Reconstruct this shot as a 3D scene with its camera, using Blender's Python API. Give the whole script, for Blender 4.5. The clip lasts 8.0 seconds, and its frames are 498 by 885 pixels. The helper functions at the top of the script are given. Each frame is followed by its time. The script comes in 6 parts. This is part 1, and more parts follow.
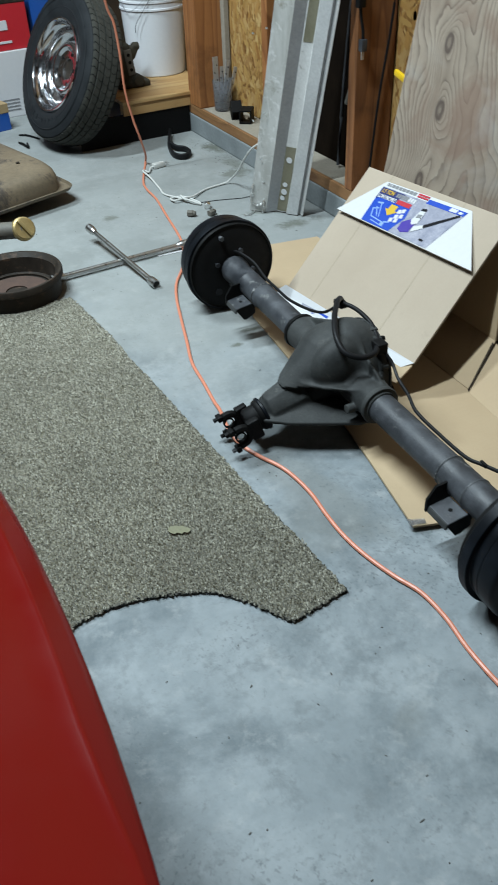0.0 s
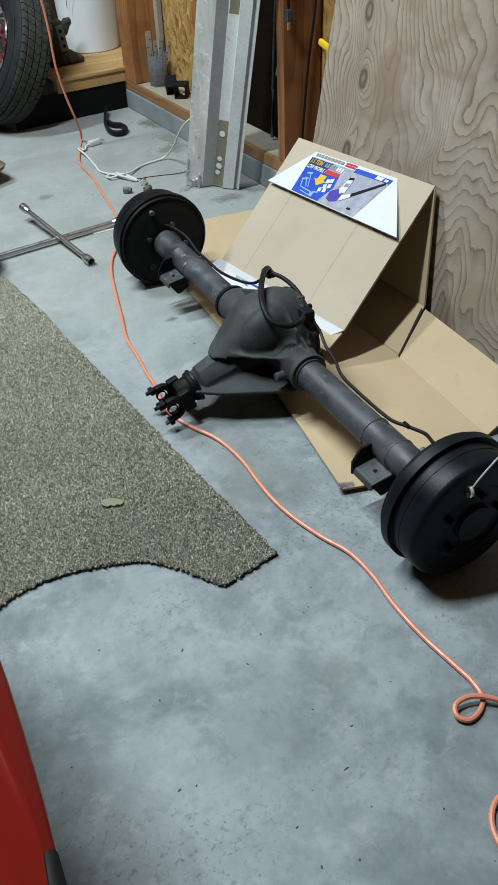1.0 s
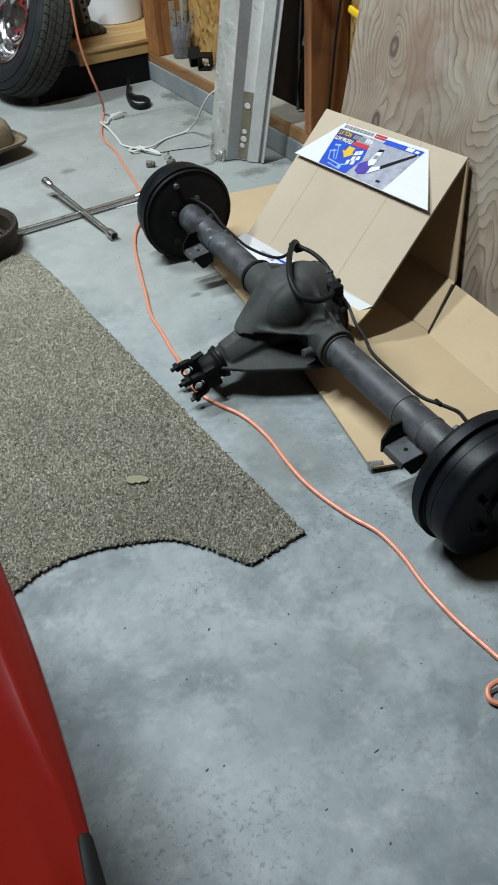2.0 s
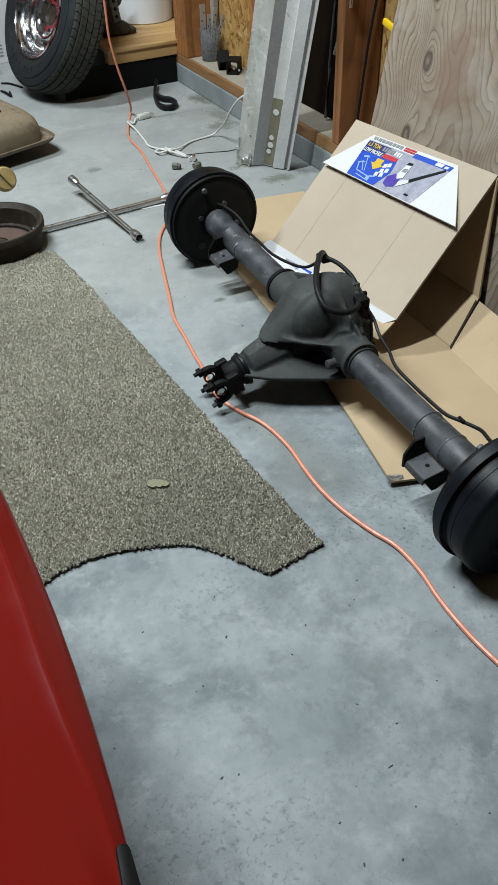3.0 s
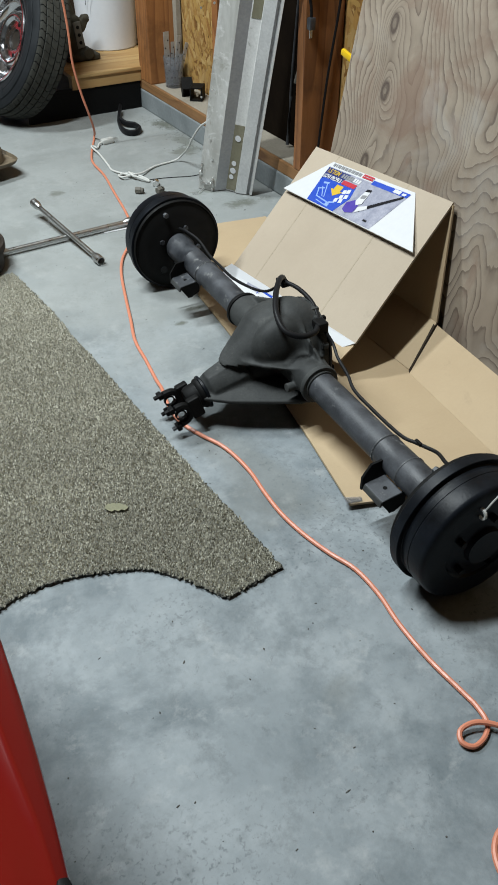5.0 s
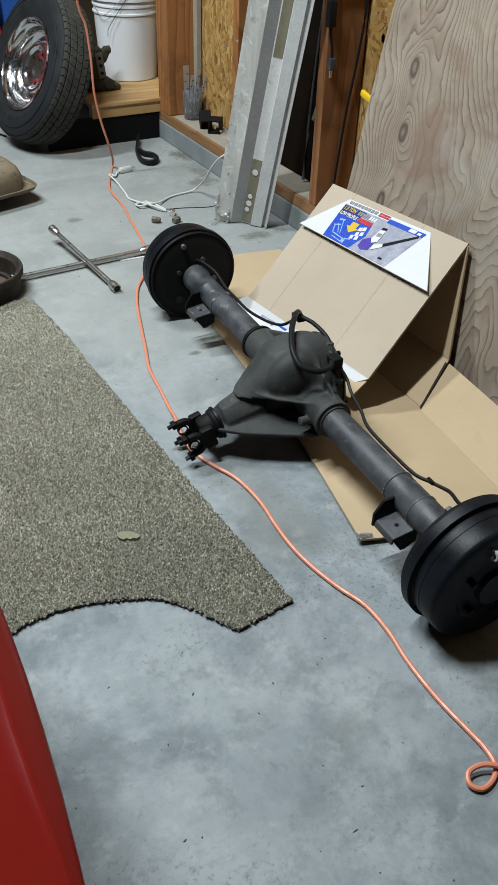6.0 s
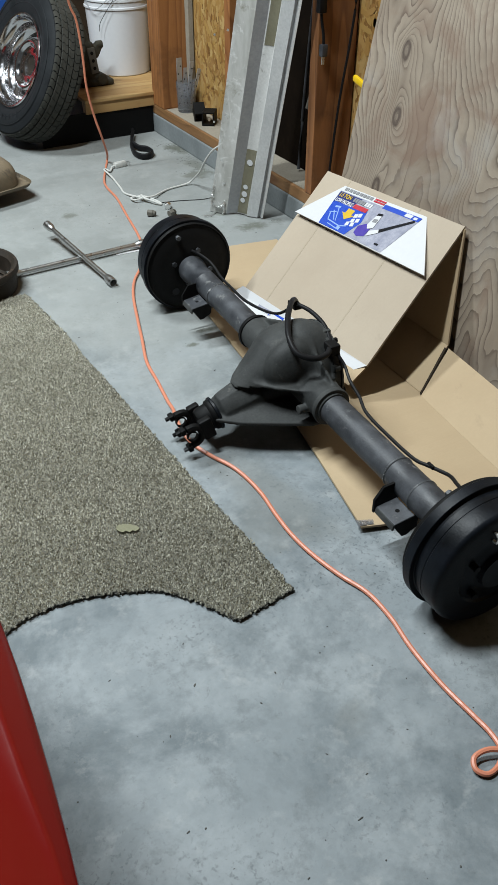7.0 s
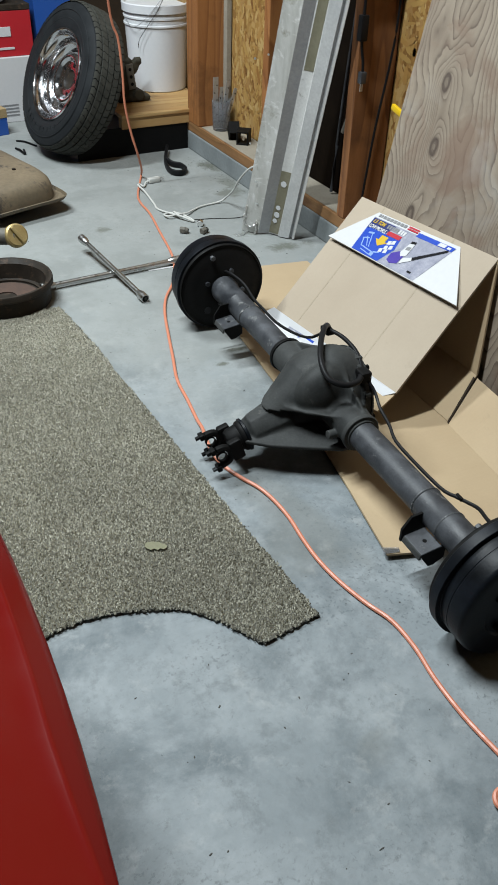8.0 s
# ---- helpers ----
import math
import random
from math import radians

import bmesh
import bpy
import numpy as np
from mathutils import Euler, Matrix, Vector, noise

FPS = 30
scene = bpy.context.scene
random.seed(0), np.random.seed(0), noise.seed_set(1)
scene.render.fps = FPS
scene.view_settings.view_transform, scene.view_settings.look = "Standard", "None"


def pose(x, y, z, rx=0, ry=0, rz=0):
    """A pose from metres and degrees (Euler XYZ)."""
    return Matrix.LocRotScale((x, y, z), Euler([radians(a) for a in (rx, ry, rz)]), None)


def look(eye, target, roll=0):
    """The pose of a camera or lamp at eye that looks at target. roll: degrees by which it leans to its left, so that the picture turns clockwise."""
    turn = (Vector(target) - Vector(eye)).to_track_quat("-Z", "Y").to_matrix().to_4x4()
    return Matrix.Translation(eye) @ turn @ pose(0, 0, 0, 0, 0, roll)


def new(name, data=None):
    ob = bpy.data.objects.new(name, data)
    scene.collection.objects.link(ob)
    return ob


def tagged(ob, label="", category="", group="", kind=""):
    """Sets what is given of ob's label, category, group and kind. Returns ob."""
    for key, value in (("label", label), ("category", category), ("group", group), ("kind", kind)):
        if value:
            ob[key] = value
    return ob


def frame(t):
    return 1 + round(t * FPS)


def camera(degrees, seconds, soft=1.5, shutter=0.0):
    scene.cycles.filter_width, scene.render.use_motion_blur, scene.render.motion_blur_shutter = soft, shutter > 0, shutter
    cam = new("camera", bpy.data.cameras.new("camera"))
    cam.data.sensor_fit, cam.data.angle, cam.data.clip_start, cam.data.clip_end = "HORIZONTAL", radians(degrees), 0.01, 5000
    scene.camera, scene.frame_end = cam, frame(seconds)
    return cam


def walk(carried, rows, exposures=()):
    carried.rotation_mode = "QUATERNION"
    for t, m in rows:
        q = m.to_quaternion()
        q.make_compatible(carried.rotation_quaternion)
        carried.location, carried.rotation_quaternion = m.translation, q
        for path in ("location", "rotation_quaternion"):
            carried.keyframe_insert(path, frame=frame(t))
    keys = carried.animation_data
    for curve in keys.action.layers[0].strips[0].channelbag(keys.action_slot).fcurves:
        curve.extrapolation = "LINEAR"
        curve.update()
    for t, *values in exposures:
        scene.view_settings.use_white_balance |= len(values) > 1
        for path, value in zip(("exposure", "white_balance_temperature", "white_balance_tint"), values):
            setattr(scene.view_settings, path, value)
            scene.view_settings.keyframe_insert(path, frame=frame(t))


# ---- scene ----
cam = camera(34.00, 8.0, shutter=0.35)
PATH = [
    (0, (-0.0172, 0.0154, 1.1072), (0.6916, 1.4329, -0.1128), -2.52),
    (0.5, (0.0269, -0.0303, 1.1017), (0.7543, 1.3501, -0.1494), -3.69),
    (1, (0.0306, -0.0449, 1.0971), (0.7963, 1.3072, -0.1621), -2.88),
    (1.5, (0.0398, -0.0389, 1.0820), (0.7801, 1.3027, -0.2033), -3.85),
    (2, (0.0241, -0.0204, 1.0763), (0.7342, 1.3282, -0.2188), -3.63),
    (2.2, (0.0115, -0.0114, 1.0852), (0.7162, 1.3370, -0.2130), -2.63),
    (3.3, (-0.0033, 0.0000, 1.0974), (0.6988, 1.3541, -0.1963), -1.43),
    (3.5, (-0.0026, -0.0036, 1.1003), (0.7023, 1.3500, -0.1923), -1.51),
    (4, (-0.0042, -0.0198, 1.1018), (0.7069, 1.3384, -0.1825), -1.59),
    (4.5, (0.0121, -0.0229, 1.0976), (0.7801, 1.3209, -0.1691), -0.55),
    (4.7, (0.0138, -0.0165, 1.0904), (0.7901, 1.3243, -0.1744), -0.30),
    (5.8, (-0.0015, -0.0012, 1.1229), (0.8018, 1.3797, -0.0804), 1.78),
    (6, (-0.0103, 0.0029, 1.1160), (0.7929, 1.3827, -0.0886), 1.94),
    (6.5, (0.0000, 0.0000, 1.1000), (0.7975, 1.3813, -0.1067), 1.05),
    (7, (0.0056, -0.0028, 1.0966), (0.7928, 1.3797, -0.1154), 0.20),
    (7.5, (-0.0056, 0.0041, 1.1087), (0.7661, 1.3992, -0.0988), -0.11),
    (8, (-0.0256, 0.0139, 1.1266), (0.7415, 1.4254, -0.0647), 1.84),
]
EXPOSURES = [(0.0, 0.0, 5950, 6), (1.0, 0.0, 6200, 7), (2.0, 0.0, 6330, 9), (3.3, 0.0, 6420, 10), (8.0, 0.0, 6400, 11)]
walk(cam, [(t, look(eye, target, roll)) for t, eye, target, roll in PATH], EXPOSURES)

# ---------------------------------------------------------------- light
world = bpy.data.worlds.new("world")
scene.world = world
world.use_nodes = True
world.node_tree.nodes["Background"].inputs["Color"].default_value = (0.6, 0.7, 0.8, 1)
world.node_tree.nodes["Background"].inputs["Strength"].default_value = 0.02


def area_lamp(name, place, target, sx, sy, watts, colour):
    lamp = bpy.data.lights.new(name, "AREA")
    lamp.shape, lamp.size, lamp.size_y = "RECTANGLE", sx, sy
    lamp.energy, lamp.color = watts, colour
    ob = new(name, lamp)
    ob.matrix_world = look(place, target)
    return ob


LAMP_FAR = (-0.18, 1.62, 3.20)
LAMP_NEAR = (-0.50, 3.15, 3.20)
area_lamp("bench_tube_light", LAMP_FAR, (LAMP_FAR[0], LAMP_FAR[1], 0), 1.2, 0.07, 150, (0.885, 0.97, 0.985))
area_lamp("bay_tube_light", LAMP_NEAR, (LAMP_NEAR[0], LAMP_NEAR[1], 0), 1.2, 0.07, 130, (0.885, 0.97, 0.985))

# ---------------------------------------------------------------- materials


class Nodes:
    """Short hand for building one node material."""

    def __init__(self, name):
        self.mat = bpy.data.materials.new(name)
        self.mat.use_nodes = True
        self.tree = self.mat.node_tree
        self.bsdf = self.tree.nodes["Principled BSDF"]
        self.coord = self.tree.nodes.new("ShaderNodeTexCoord")
        self.base = self.coord.outputs["Object"]

    def add(self, kind, values=(), **props):
        n = self.tree.nodes.new("ShaderNode" + kind)
        for k, v in props.items():
            if k == "operation":
                n.operation = v
            elif k == "blend_type":
                n.blend_type = v
            elif k == "data_type":
                n.data_type = v
            elif k == "noise_dimensions":
                n.noise_dimensions = v
            elif k == "feature":
                n.feature = v
            elif k == "interpolation_type":
                n.interpolation_type = v
        for k, v in dict(values).items():
            self.put(n.inputs[k], v)
        return n

    def put(self, socket, v):
        if isinstance(v, bpy.types.NodeSocket):
            self.tree.links.new(v, socket)
        else:
            socket.default_value = v

    def mapped(self, scale=(1, 1, 1), turn=(0, 0, 0), shift=(0, 0, 0), vec=None):
        n = self.add("Mapping", {"Vector": vec or self.base, "Scale": scale, "Rotation": turn, "Location": shift})
        return n.outputs[0]

    def noise(self, scale, detail=4, rough=0.55, distort=0.0, vec=None):
        n = self.add("TexNoise", {"Vector": vec or self.base, "Scale": scale, "Detail": detail, "Roughness": rough, "Distortion": distort})
        return n.outputs["Fac"]

    def ramp(self, fac, stops):
        n = self.add("ValToRGB", {"Fac": fac})
        el = n.color_ramp.elements
        while len(el) < len(stops):
            el.new(0.5)
        for e, (p, c) in zip(el, stops):
            e.position = p
            e.color = (c, c, c, 1) if isinstance(c, (int, float)) else (*c, 1)
        return n.outputs[0]

    def mix(self, fac, a, b, blend="MIX"):
        n = self.add("Mix", data_type="RGBA", blend_type=blend)
        for sock, v in ((n.inputs[0], fac), (n.inputs[6], a), (n.inputs[7], b)):
            if isinstance(v, tuple) and len(v) == 3:
                v = (*v, 1)
            self.put(sock, v)
        return n.outputs[2]

    def math(self, op, a, b=0.0):
        n = self.add("Math", operation=op)
        self.put(n.inputs[0], a)
        self.put(n.inputs[1], b)
        return n.outputs[0]

    DEEPEN = 0.72

    def done(self, colour, rough=0.6, metal=0.0, bump=None, bump_dist=0.002, bump_strength=0.6, coat=0.0, **more):
        if metal < 0.5:
            colour = self.mix(1.0, colour, (self.DEEPEN,) * 3, "MULTIPLY")
        for key, v in (("Base Color", colour), ("Roughness", rough), ("Metallic", metal), ("Coat Weight", coat)):
            if isinstance(v, tuple) and len(v) == 3:
                v = (*v, 1)
            self.put(self.bsdf.inputs[key], v)
        for key, v in more.items():
            self.put(self.bsdf.inputs[key.replace("_", " ")], v)
        if bump is not None:
            n = self.add("Bump", {"Height": bump, "Distance": bump_dist, "Strength": bump_strength})
            self.tree.links.new(n.outputs[0], self.bsdf.inputs["Normal"])
        return self.mat


def surface(name, a, b, scale=20.0, fine=180.0, rough=(0.5, 0.7), metal=0.0, bump=0.0008, wear=None, wear_at=0.62, coat=0.0):
    """A mottled surface: colours a and b in large and fine variation, with optional worn patches."""
    n = Nodes(name)
    big, small = n.noise(scale, 5, 0.6), n.noise(fine, 3, 0.6)
    col = n.mix(n.ramp(big, [(0.3, 0.0), (0.7, 1.0)]), a, b)
    col = n.mix(n.math("MULTIPLY", n.ramp(small, [(0.35, 0.0), (0.75, 1.0)]), 0.35), col, tuple(v * 0.55 for v in a))
    if wear:
        col = n.mix(n.ramp(n.noise(scale * 1.7, 6, 0.7, 0.4), [(wear_at, 0.0), (wear_at + 0.08, 1.0)]), col, wear)
    r = n.ramp(big, [(0.3, rough[0]), (0.7, rough[1])])
    h = n.math("ADD", n.math("MULTIPLY", small, 0.6), big)
    return n.done(col, r, metal, h, bump, 0.7, coat, **({"Specular_IOR_Level": 0.03 if max(b) < 0.013 else 0.14 if max(b) < 0.04 else 0.24} if max(b) < 0.09 else {}))


def island(name, colours, rough=0.9, wave_shade=0.0):
    """Each loose piece of the mesh takes a random colour out of a row."""
    n = Nodes(name)
    geo = n.add("NewGeometry")
    col = n.ramp(geo.outputs["Random Per Island"], [(i / max(1, len(colours) - 1), c) for i, c in enumerate(colours)])
    col = n.mix(n.math("MULTIPLY", n.noise(300, 2), 0.16), col, (0.02, 0.018, 0.012))
    if wave_shade:
        # Random darker patches that paint the shade of the carpet's waves.
        toned = n.ramp(n.noise(3.2, 4, 0.55, 0.6), [(0.36, 0.0), (0.66, wave_shade)])
        col = n.mix(toned, col, (0.15, 0.138, 0.105))
    return n.done(col, rough)


# Floor stains, then two streaks that paint the spring perch's cast shadow.
STAINS_AND_SHADE = [(1.407, 2.852, 0.085, 0.060, 0.60), (1.462, 3.176, 0.045, 0.075, 0.80), (0.814, 2.690, 0.030, 0.026, 0.60), (1.338, 2.300, 0.090, 0.032, 0.70), (1.30, 2.46, 0.075, 0.030, 0.65), (1.440, 2.960, 0.040, 0.080, 0.45), (0.88, 1.745, 0.045, 0.014, 0.80), (0.80, 1.690, 0.028, 0.012, 0.75)]


def concrete_material():
    n = Nodes("floor_concrete")
    cloud = n.noise(1.3, 6, 0.62, 0.1)
    blotch = n.noise(6.5, 7, 0.66, 0.15)
    grit = n.noise(60, 4, 0.7)
    sand = n.noise(420, 2, 0.6)
    col = n.mix(n.ramp(cloud, [(0.35, 0.0), (0.65, 1.0)]), (0.240, 0.272, 0.288), (0.306, 0.338, 0.352))
    col = n.mix(n.math("MULTIPLY", n.ramp(blotch, [(0.43, 0.0), (0.60, 1.0)]), 0.66), col, (0.374, 0.406, 0.420))
    dark = n.ramp(n.noise(3.6, 8, 0.70, 0.15, n.mapped(shift=(7, 3, 0))), [(0.47, 0.0), (0.62, 0.92)])
    col = n.mix(dark, col, (0.155, 0.182, 0.196))
    smudge = n.ramp(n.noise(15, 7, 0.74, 0.1, n.mapped(shift=(1, 5, 0))), [(0.53, 0.0), (0.66, 0.6)])
    col = n.mix(smudge, col, (0.175, 0.196, 0.204))
    speck = n.ramp(n.noise(34, 6, 0.82, 0.5), [(0.59, 0.0), (0.69, 0.55)])
    col = n.mix(speck, col, (0.14, 0.152, 0.155))
    pale = n.ramp(n.noise(12, 6, 0.70, 0.1, n.mapped(shift=(2, 9, 0))), [(0.56, 0.0), (0.68, 0.5)])
    col = n.mix(pale, col, (0.46, 0.478, 0.476))
    oil = n.ramp(n.noise(2.1, 5, 0.62, 0.5, n.mapped(shift=(5, 2, 0))), [(0.60, 0.0), (0.70, 0.40)])
    col = n.mix(oil, col, (0.205, 0.205, 0.180))
    col = n.mix(n.math("MULTIPLY", n.ramp(grit, [(0.35, 0.0), (0.7, 1.0)]), 0.22), col, (0.19, 0.205, 0.206))
    where = n.ramp(n.noise(2.6, 4, 0.6, 0.3, n.mapped(shift=(9, 1, 0))), [(0.46, 0.0), (0.62, 1.0)])
    mould = n.math("MULTIPLY", n.ramp(n.noise(115, 4, 0.65, 0.3), [(0.56, 0.0), (0.64, 0.60)]), where)
    col = n.mix(mould, col, (0.115, 0.128, 0.135))
    # Colour turns paler towards the back, standing in for light missing there.
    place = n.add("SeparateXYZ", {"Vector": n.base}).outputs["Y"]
    paler = n.ramp(n.math("ADD", n.math("MULTIPLY", place, 0.30), n.math("MULTIPLY", n.noise(1.7, 5, 0.6), 0.8)), [(0.78, 0.0), (1.25, 0.58)])
    col = n.mix(paler, col, (0.350, 0.356, 0.330))
    torn = n.math("MULTIPLY", n.math("SUBTRACT", n.noise(22, 6, 0.75, 0.6), 0.5), 0.16)
    for x, y, sx, sy, much in STAINS_AND_SHADE:
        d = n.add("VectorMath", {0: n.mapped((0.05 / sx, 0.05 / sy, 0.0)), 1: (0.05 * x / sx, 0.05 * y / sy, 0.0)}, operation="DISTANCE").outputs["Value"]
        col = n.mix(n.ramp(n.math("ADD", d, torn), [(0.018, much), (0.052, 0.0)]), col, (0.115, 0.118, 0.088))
    rough = n.ramp(n.noise(4.0, 5, 0.6), [(0.3, 0.62), (0.7, 0.80)])
    h = n.math("ADD", n.math("MULTIPLY", grit, 0.5), n.math("MULTIPLY", sand, 0.25))
    return n.done(col, rough, 0.0, h, 0.0012, 0.5, Specular_IOR_Level=0.2)


def plywood_material():
    n = Nodes("weathered_plywood")
    sep = n.add("SeparateXYZ", {"Vector": n.base})
    yz = n.add("CombineXYZ", {"X": sep.outputs["Y"], "Y": sep.outputs["Z"], "Z": 0.0}).outputs[0]
    skew = n.mapped((1.0, 0.55, 1), (0, 0, 0.38), vec=yz)
    wob = n.noise(4.0, 1.8, 0.45, 0.5, skew)
    wob2 = n.noise(15.0, 3, 0.55, 0.3, n.mapped((1.0, 0.5, 1), vec=yz))
    across = n.math("MAXIMUM", n.math("SUBTRACT", 1.90, sep.outputs["Y"]), 0.0)
    tilt = n.math("MULTIPLY", n.math("POWER", across, 0.55), 0.62)
    height = n.math("ADD", tilt, n.math("ADD", n.math("MULTIPLY", wob, 0.78), n.math("MULTIPLY", wob2, 0.085)))
    sweep_ = n.math("MULTIPLY", n.math("MULTIPLY", n.math("MAXIMUM", n.math("SUBTRACT", across, 0.16), 0.0), sep.outputs["Z"]), 2.2)
    height = n.math("ADD", height, sweep_)
    mask = None
    for y, z, r, amp in KNOTS:
        d = n.add("VectorMath", {0: n.mapped((1.0, 0.60, 1), vec=yz), 1: (y, z * 0.60, 0.0)}, operation="DISTANCE").outputs["Value"]
        height = n.math("ADD", height, n.math("MULTIPLY", n.math("POWER", 2.718, n.math("MULTIPLY", d, -1.0 / r)), amp))
        edge_ = n.math("ADD", d, n.math("MULTIPLY", n.noise(60, 3), 0.006))
        spot = n.ramp(edge_, [(0.0, 0.30), (0.009, 0.45), (0.013, 1.0), (0.0165, 0.9), (0.021, 0.0)])
        mask = spot if mask is None else n.math("MAXIMUM", mask, spot)
    line = n.math("FRACT", n.math("MULTIPLY", height, 23.0))
    grain = n.ramp(line, [(0.0, 0.0), (0.45, 0.12), (0.78, 0.45), (0.93, 1.0), (0.975, 0.85), (1.0, 0.0)])
    fade = n.ramp(n.noise(7, 4), [(0.30, 0.45), (0.6, 1.0)])
    fibre = n.noise(90, 4, 0.6, 0.0, n.mapped((6.0, 0.5, 1), vec=yz))
    col = n.mix(n.ramp(n.noise(5, 5, 0.6, 0.4), [(0.35, 0.0), (0.65, 1.0)]), (0.300, 0.236, 0.174), (0.418, 0.346, 0.264))
    col = n.mix(n.math("MULTIPLY", n.math("MULTIPLY", grain, fade), 0.92), col, (0.095, 0.062, 0.044))
    col = n.mix(n.math("MULTIPLY", fibre, 0.24), col, (0.30, 0.245, 0.195))
    stain = n.ramp(n.noise(6.5, 6, 0.6, 0.8, n.mapped(shift=(3, 1, 5))), [(0.49, 0.0), (0.64, 0.70)])
    col = n.mix(stain, col, (0.235, 0.150, 0.105))
    bluish = n.ramp(n.noise(4.0, 5, 0.6, 0.6, n.mapped(shift=(1, 8, 2))), [(0.55, 0.0), (0.72, 0.4)])
    col = n.mix(bluish, col, (0.47, 0.455, 0.42))
    col = n.mix(mask, col, (0.085, 0.058, 0.044))
    h = n.math("ADD", grain, n.math("MULTIPLY", fibre, 0.7))
    return n.done(col, n.ramp(fibre, [(0.3, 0.6), (0.7, 0.8)]), 0.0, h, 0.0006, 0.6)


def wood_material(name, light, dark, along="z", rings=26.0, rough=0.62):
    n = Nodes(name)
    sc = {"x": (0.12, 1, 1), "y": (1, 0.12, 1), "z": (1, 1, 0.12)}[along]
    v = n.mapped(sc)
    rnd = n.add("ObjectInfo").outputs["Random"]
    v = n.add("VectorMath", {0: v, 1: n.add("CombineXYZ", {"X": rnd, "Y": rnd, "Z": rnd}).outputs[0]}, operation="ADD").outputs[0]
    wave = n.math("FRACT", n.math("MULTIPLY", n.noise(4.0, 2, 0.5, 0.3, v), rings))
    fib = n.noise(140, 4, 0.65, 0.0, v)
    col = n.mix(n.ramp(wave, [(0.0, 0.0), (0.7, 0.5), (0.92, 1.0), (1.0, 0.0)]), light, dark)
    col = n.mix(n.math("MULTIPLY", fib, 0.5), col, dark)
    col = n.mix(n.ramp(n.noise(7, 5, 0.65), [(0.55, 0.0), (0.75, 0.6)]), col, tuple(x * 0.45 for x in dark))
    return n.done(col, n.ramp(fib, [(0.3, rough - 0.1), (0.7, rough + 0.12)]), 0.0, fib, 0.0008, 0.5)


def panel_material():
    """Old sheet metal: dull zinc, with scuffs, white paint remains and grime."""
    n = Nodes("scuffed_sheet_metal")
    v = n.mapped((1, 1, 0.35))
    big = n.noise(7, 6, 0.65, 0.6, v)
    col = n.mix(n.ramp(big, [(0.35, 0.0), (0.62, 1.0)]), (0.40, 0.395, 0.355), (0.70, 0.70, 0.67))
    col = n.mix(n.ramp(n.noise(16, 7, 0.75, 1.0), [(0.54, 0.0), (0.64, 0.8)]), col, (0.90, 0.90, 0.88))
    col = n.mix(n.ramp(n.noise(11, 7, 0.72, 0.8, n.mapped(shift=(4, 4, 4))), [(0.55, 0.0), (0.68, 0.85)]), col, (0.25, 0.235, 0.17))
    streak = n.noise(60, 4, 0.7, 0.5, n.mapped((1, 1, 0.06), (0.25, 0, 0)))
    col = n.mix(n.ramp(streak, [(0.66, 0.0), (0.72, 0.8)]), col, (0.86, 0.86, 0.84))
    return n.done(col, n.ramp(big, [(0.3, 0.45), (0.7, 0.65)]), 0.0, n.noise(120, 3), 0.0005, 0.4)


def carton_material(name, a, b):
    n = Nodes(name)
    flute = n.noise(40, 3, 0.5, 0.0, n.mapped((0.12, 4.0, 0.12)))
    col = n.mix(n.ramp(n.noise(4, 5, 0.6), [(0.3, 0.0), (0.7, 1.0)]), a, b)
    col = n.mix(n.math("MULTIPLY", n.noise(160, 3, 0.6), 0.25), col, tuple(v * 0.72 for v in a))
    col = n.mix(n.ramp(n.noise(12, 6, 0.75, 0.4), [(0.62, 0.0), (0.75, 0.35)]), col, tuple(v * 0.6 for v in a))
    return n.done(col, 0.78, 0.0, flute, 0.0009, 0.35)


def flat(name, colour, rough=0.5, metal=0.0):
    n = Nodes(name)
    small = n.noise(70, 4, 0.6)
    col = n.mix(n.math("MULTIPLY", small, 0.22 if metal < 0.5 else 0.06), colour, tuple(v * 0.6 for v in colour))
    return n.done(col, n.ramp(small, [(0.3, max(0.04, rough - 0.08)), (0.7, rough + 0.08)]), metal, small if metal < 0.5 else None, 0.0003, 0.3, **({"Specular_IOR_Level": 0.12} if max(colour) < 0.03 else {}))


KNOTS = [(1.716, 0.647, 0.046, 0.42), (1.693, 0.498, 0.052, 0.46), (1.707, 0.318, 0.034, 0.26)]

M_CONCRETE = concrete_material()
M_CURB = surface("curb_concrete", (0.22, 0.245, 0.25), (0.30, 0.325, 0.33), 9, 90, (0.7, 0.85), bump=0.0015)
M_PLY = plywood_material()
M_STUD = wood_material("stud_wood", (0.46, 0.195, 0.058), (0.25, 0.088, 0.022), "z", 18)
M_STUD_DARK = wood_material("dark_stud_wood", (0.36, 0.150, 0.050), (0.18, 0.070, 0.024), "z", 14)
M_PLATE = wood_material("plate_wood", (0.36, 0.19, 0.075), (0.19, 0.085, 0.03), "y", 20)
M_PLATE_TOP = surface("dusty_plate_top", (0.30, 0.26, 0.20), (0.40, 0.36, 0.29), 12, 120, (0.8, 0.9))
M_DECK = wood_material("deck_board", (0.66, 0.44, 0.19), (0.45, 0.25, 0.085), "x", 7)
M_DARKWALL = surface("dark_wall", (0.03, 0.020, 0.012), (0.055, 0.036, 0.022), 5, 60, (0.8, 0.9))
# Near-black colour standing in for the shade of the stud bay.
M_BAY_SHADE = surface("dark_board", (0.006, 0.004, 0.003), (0.012, 0.008, 0.005), 7, 60, (0.85, 0.95))
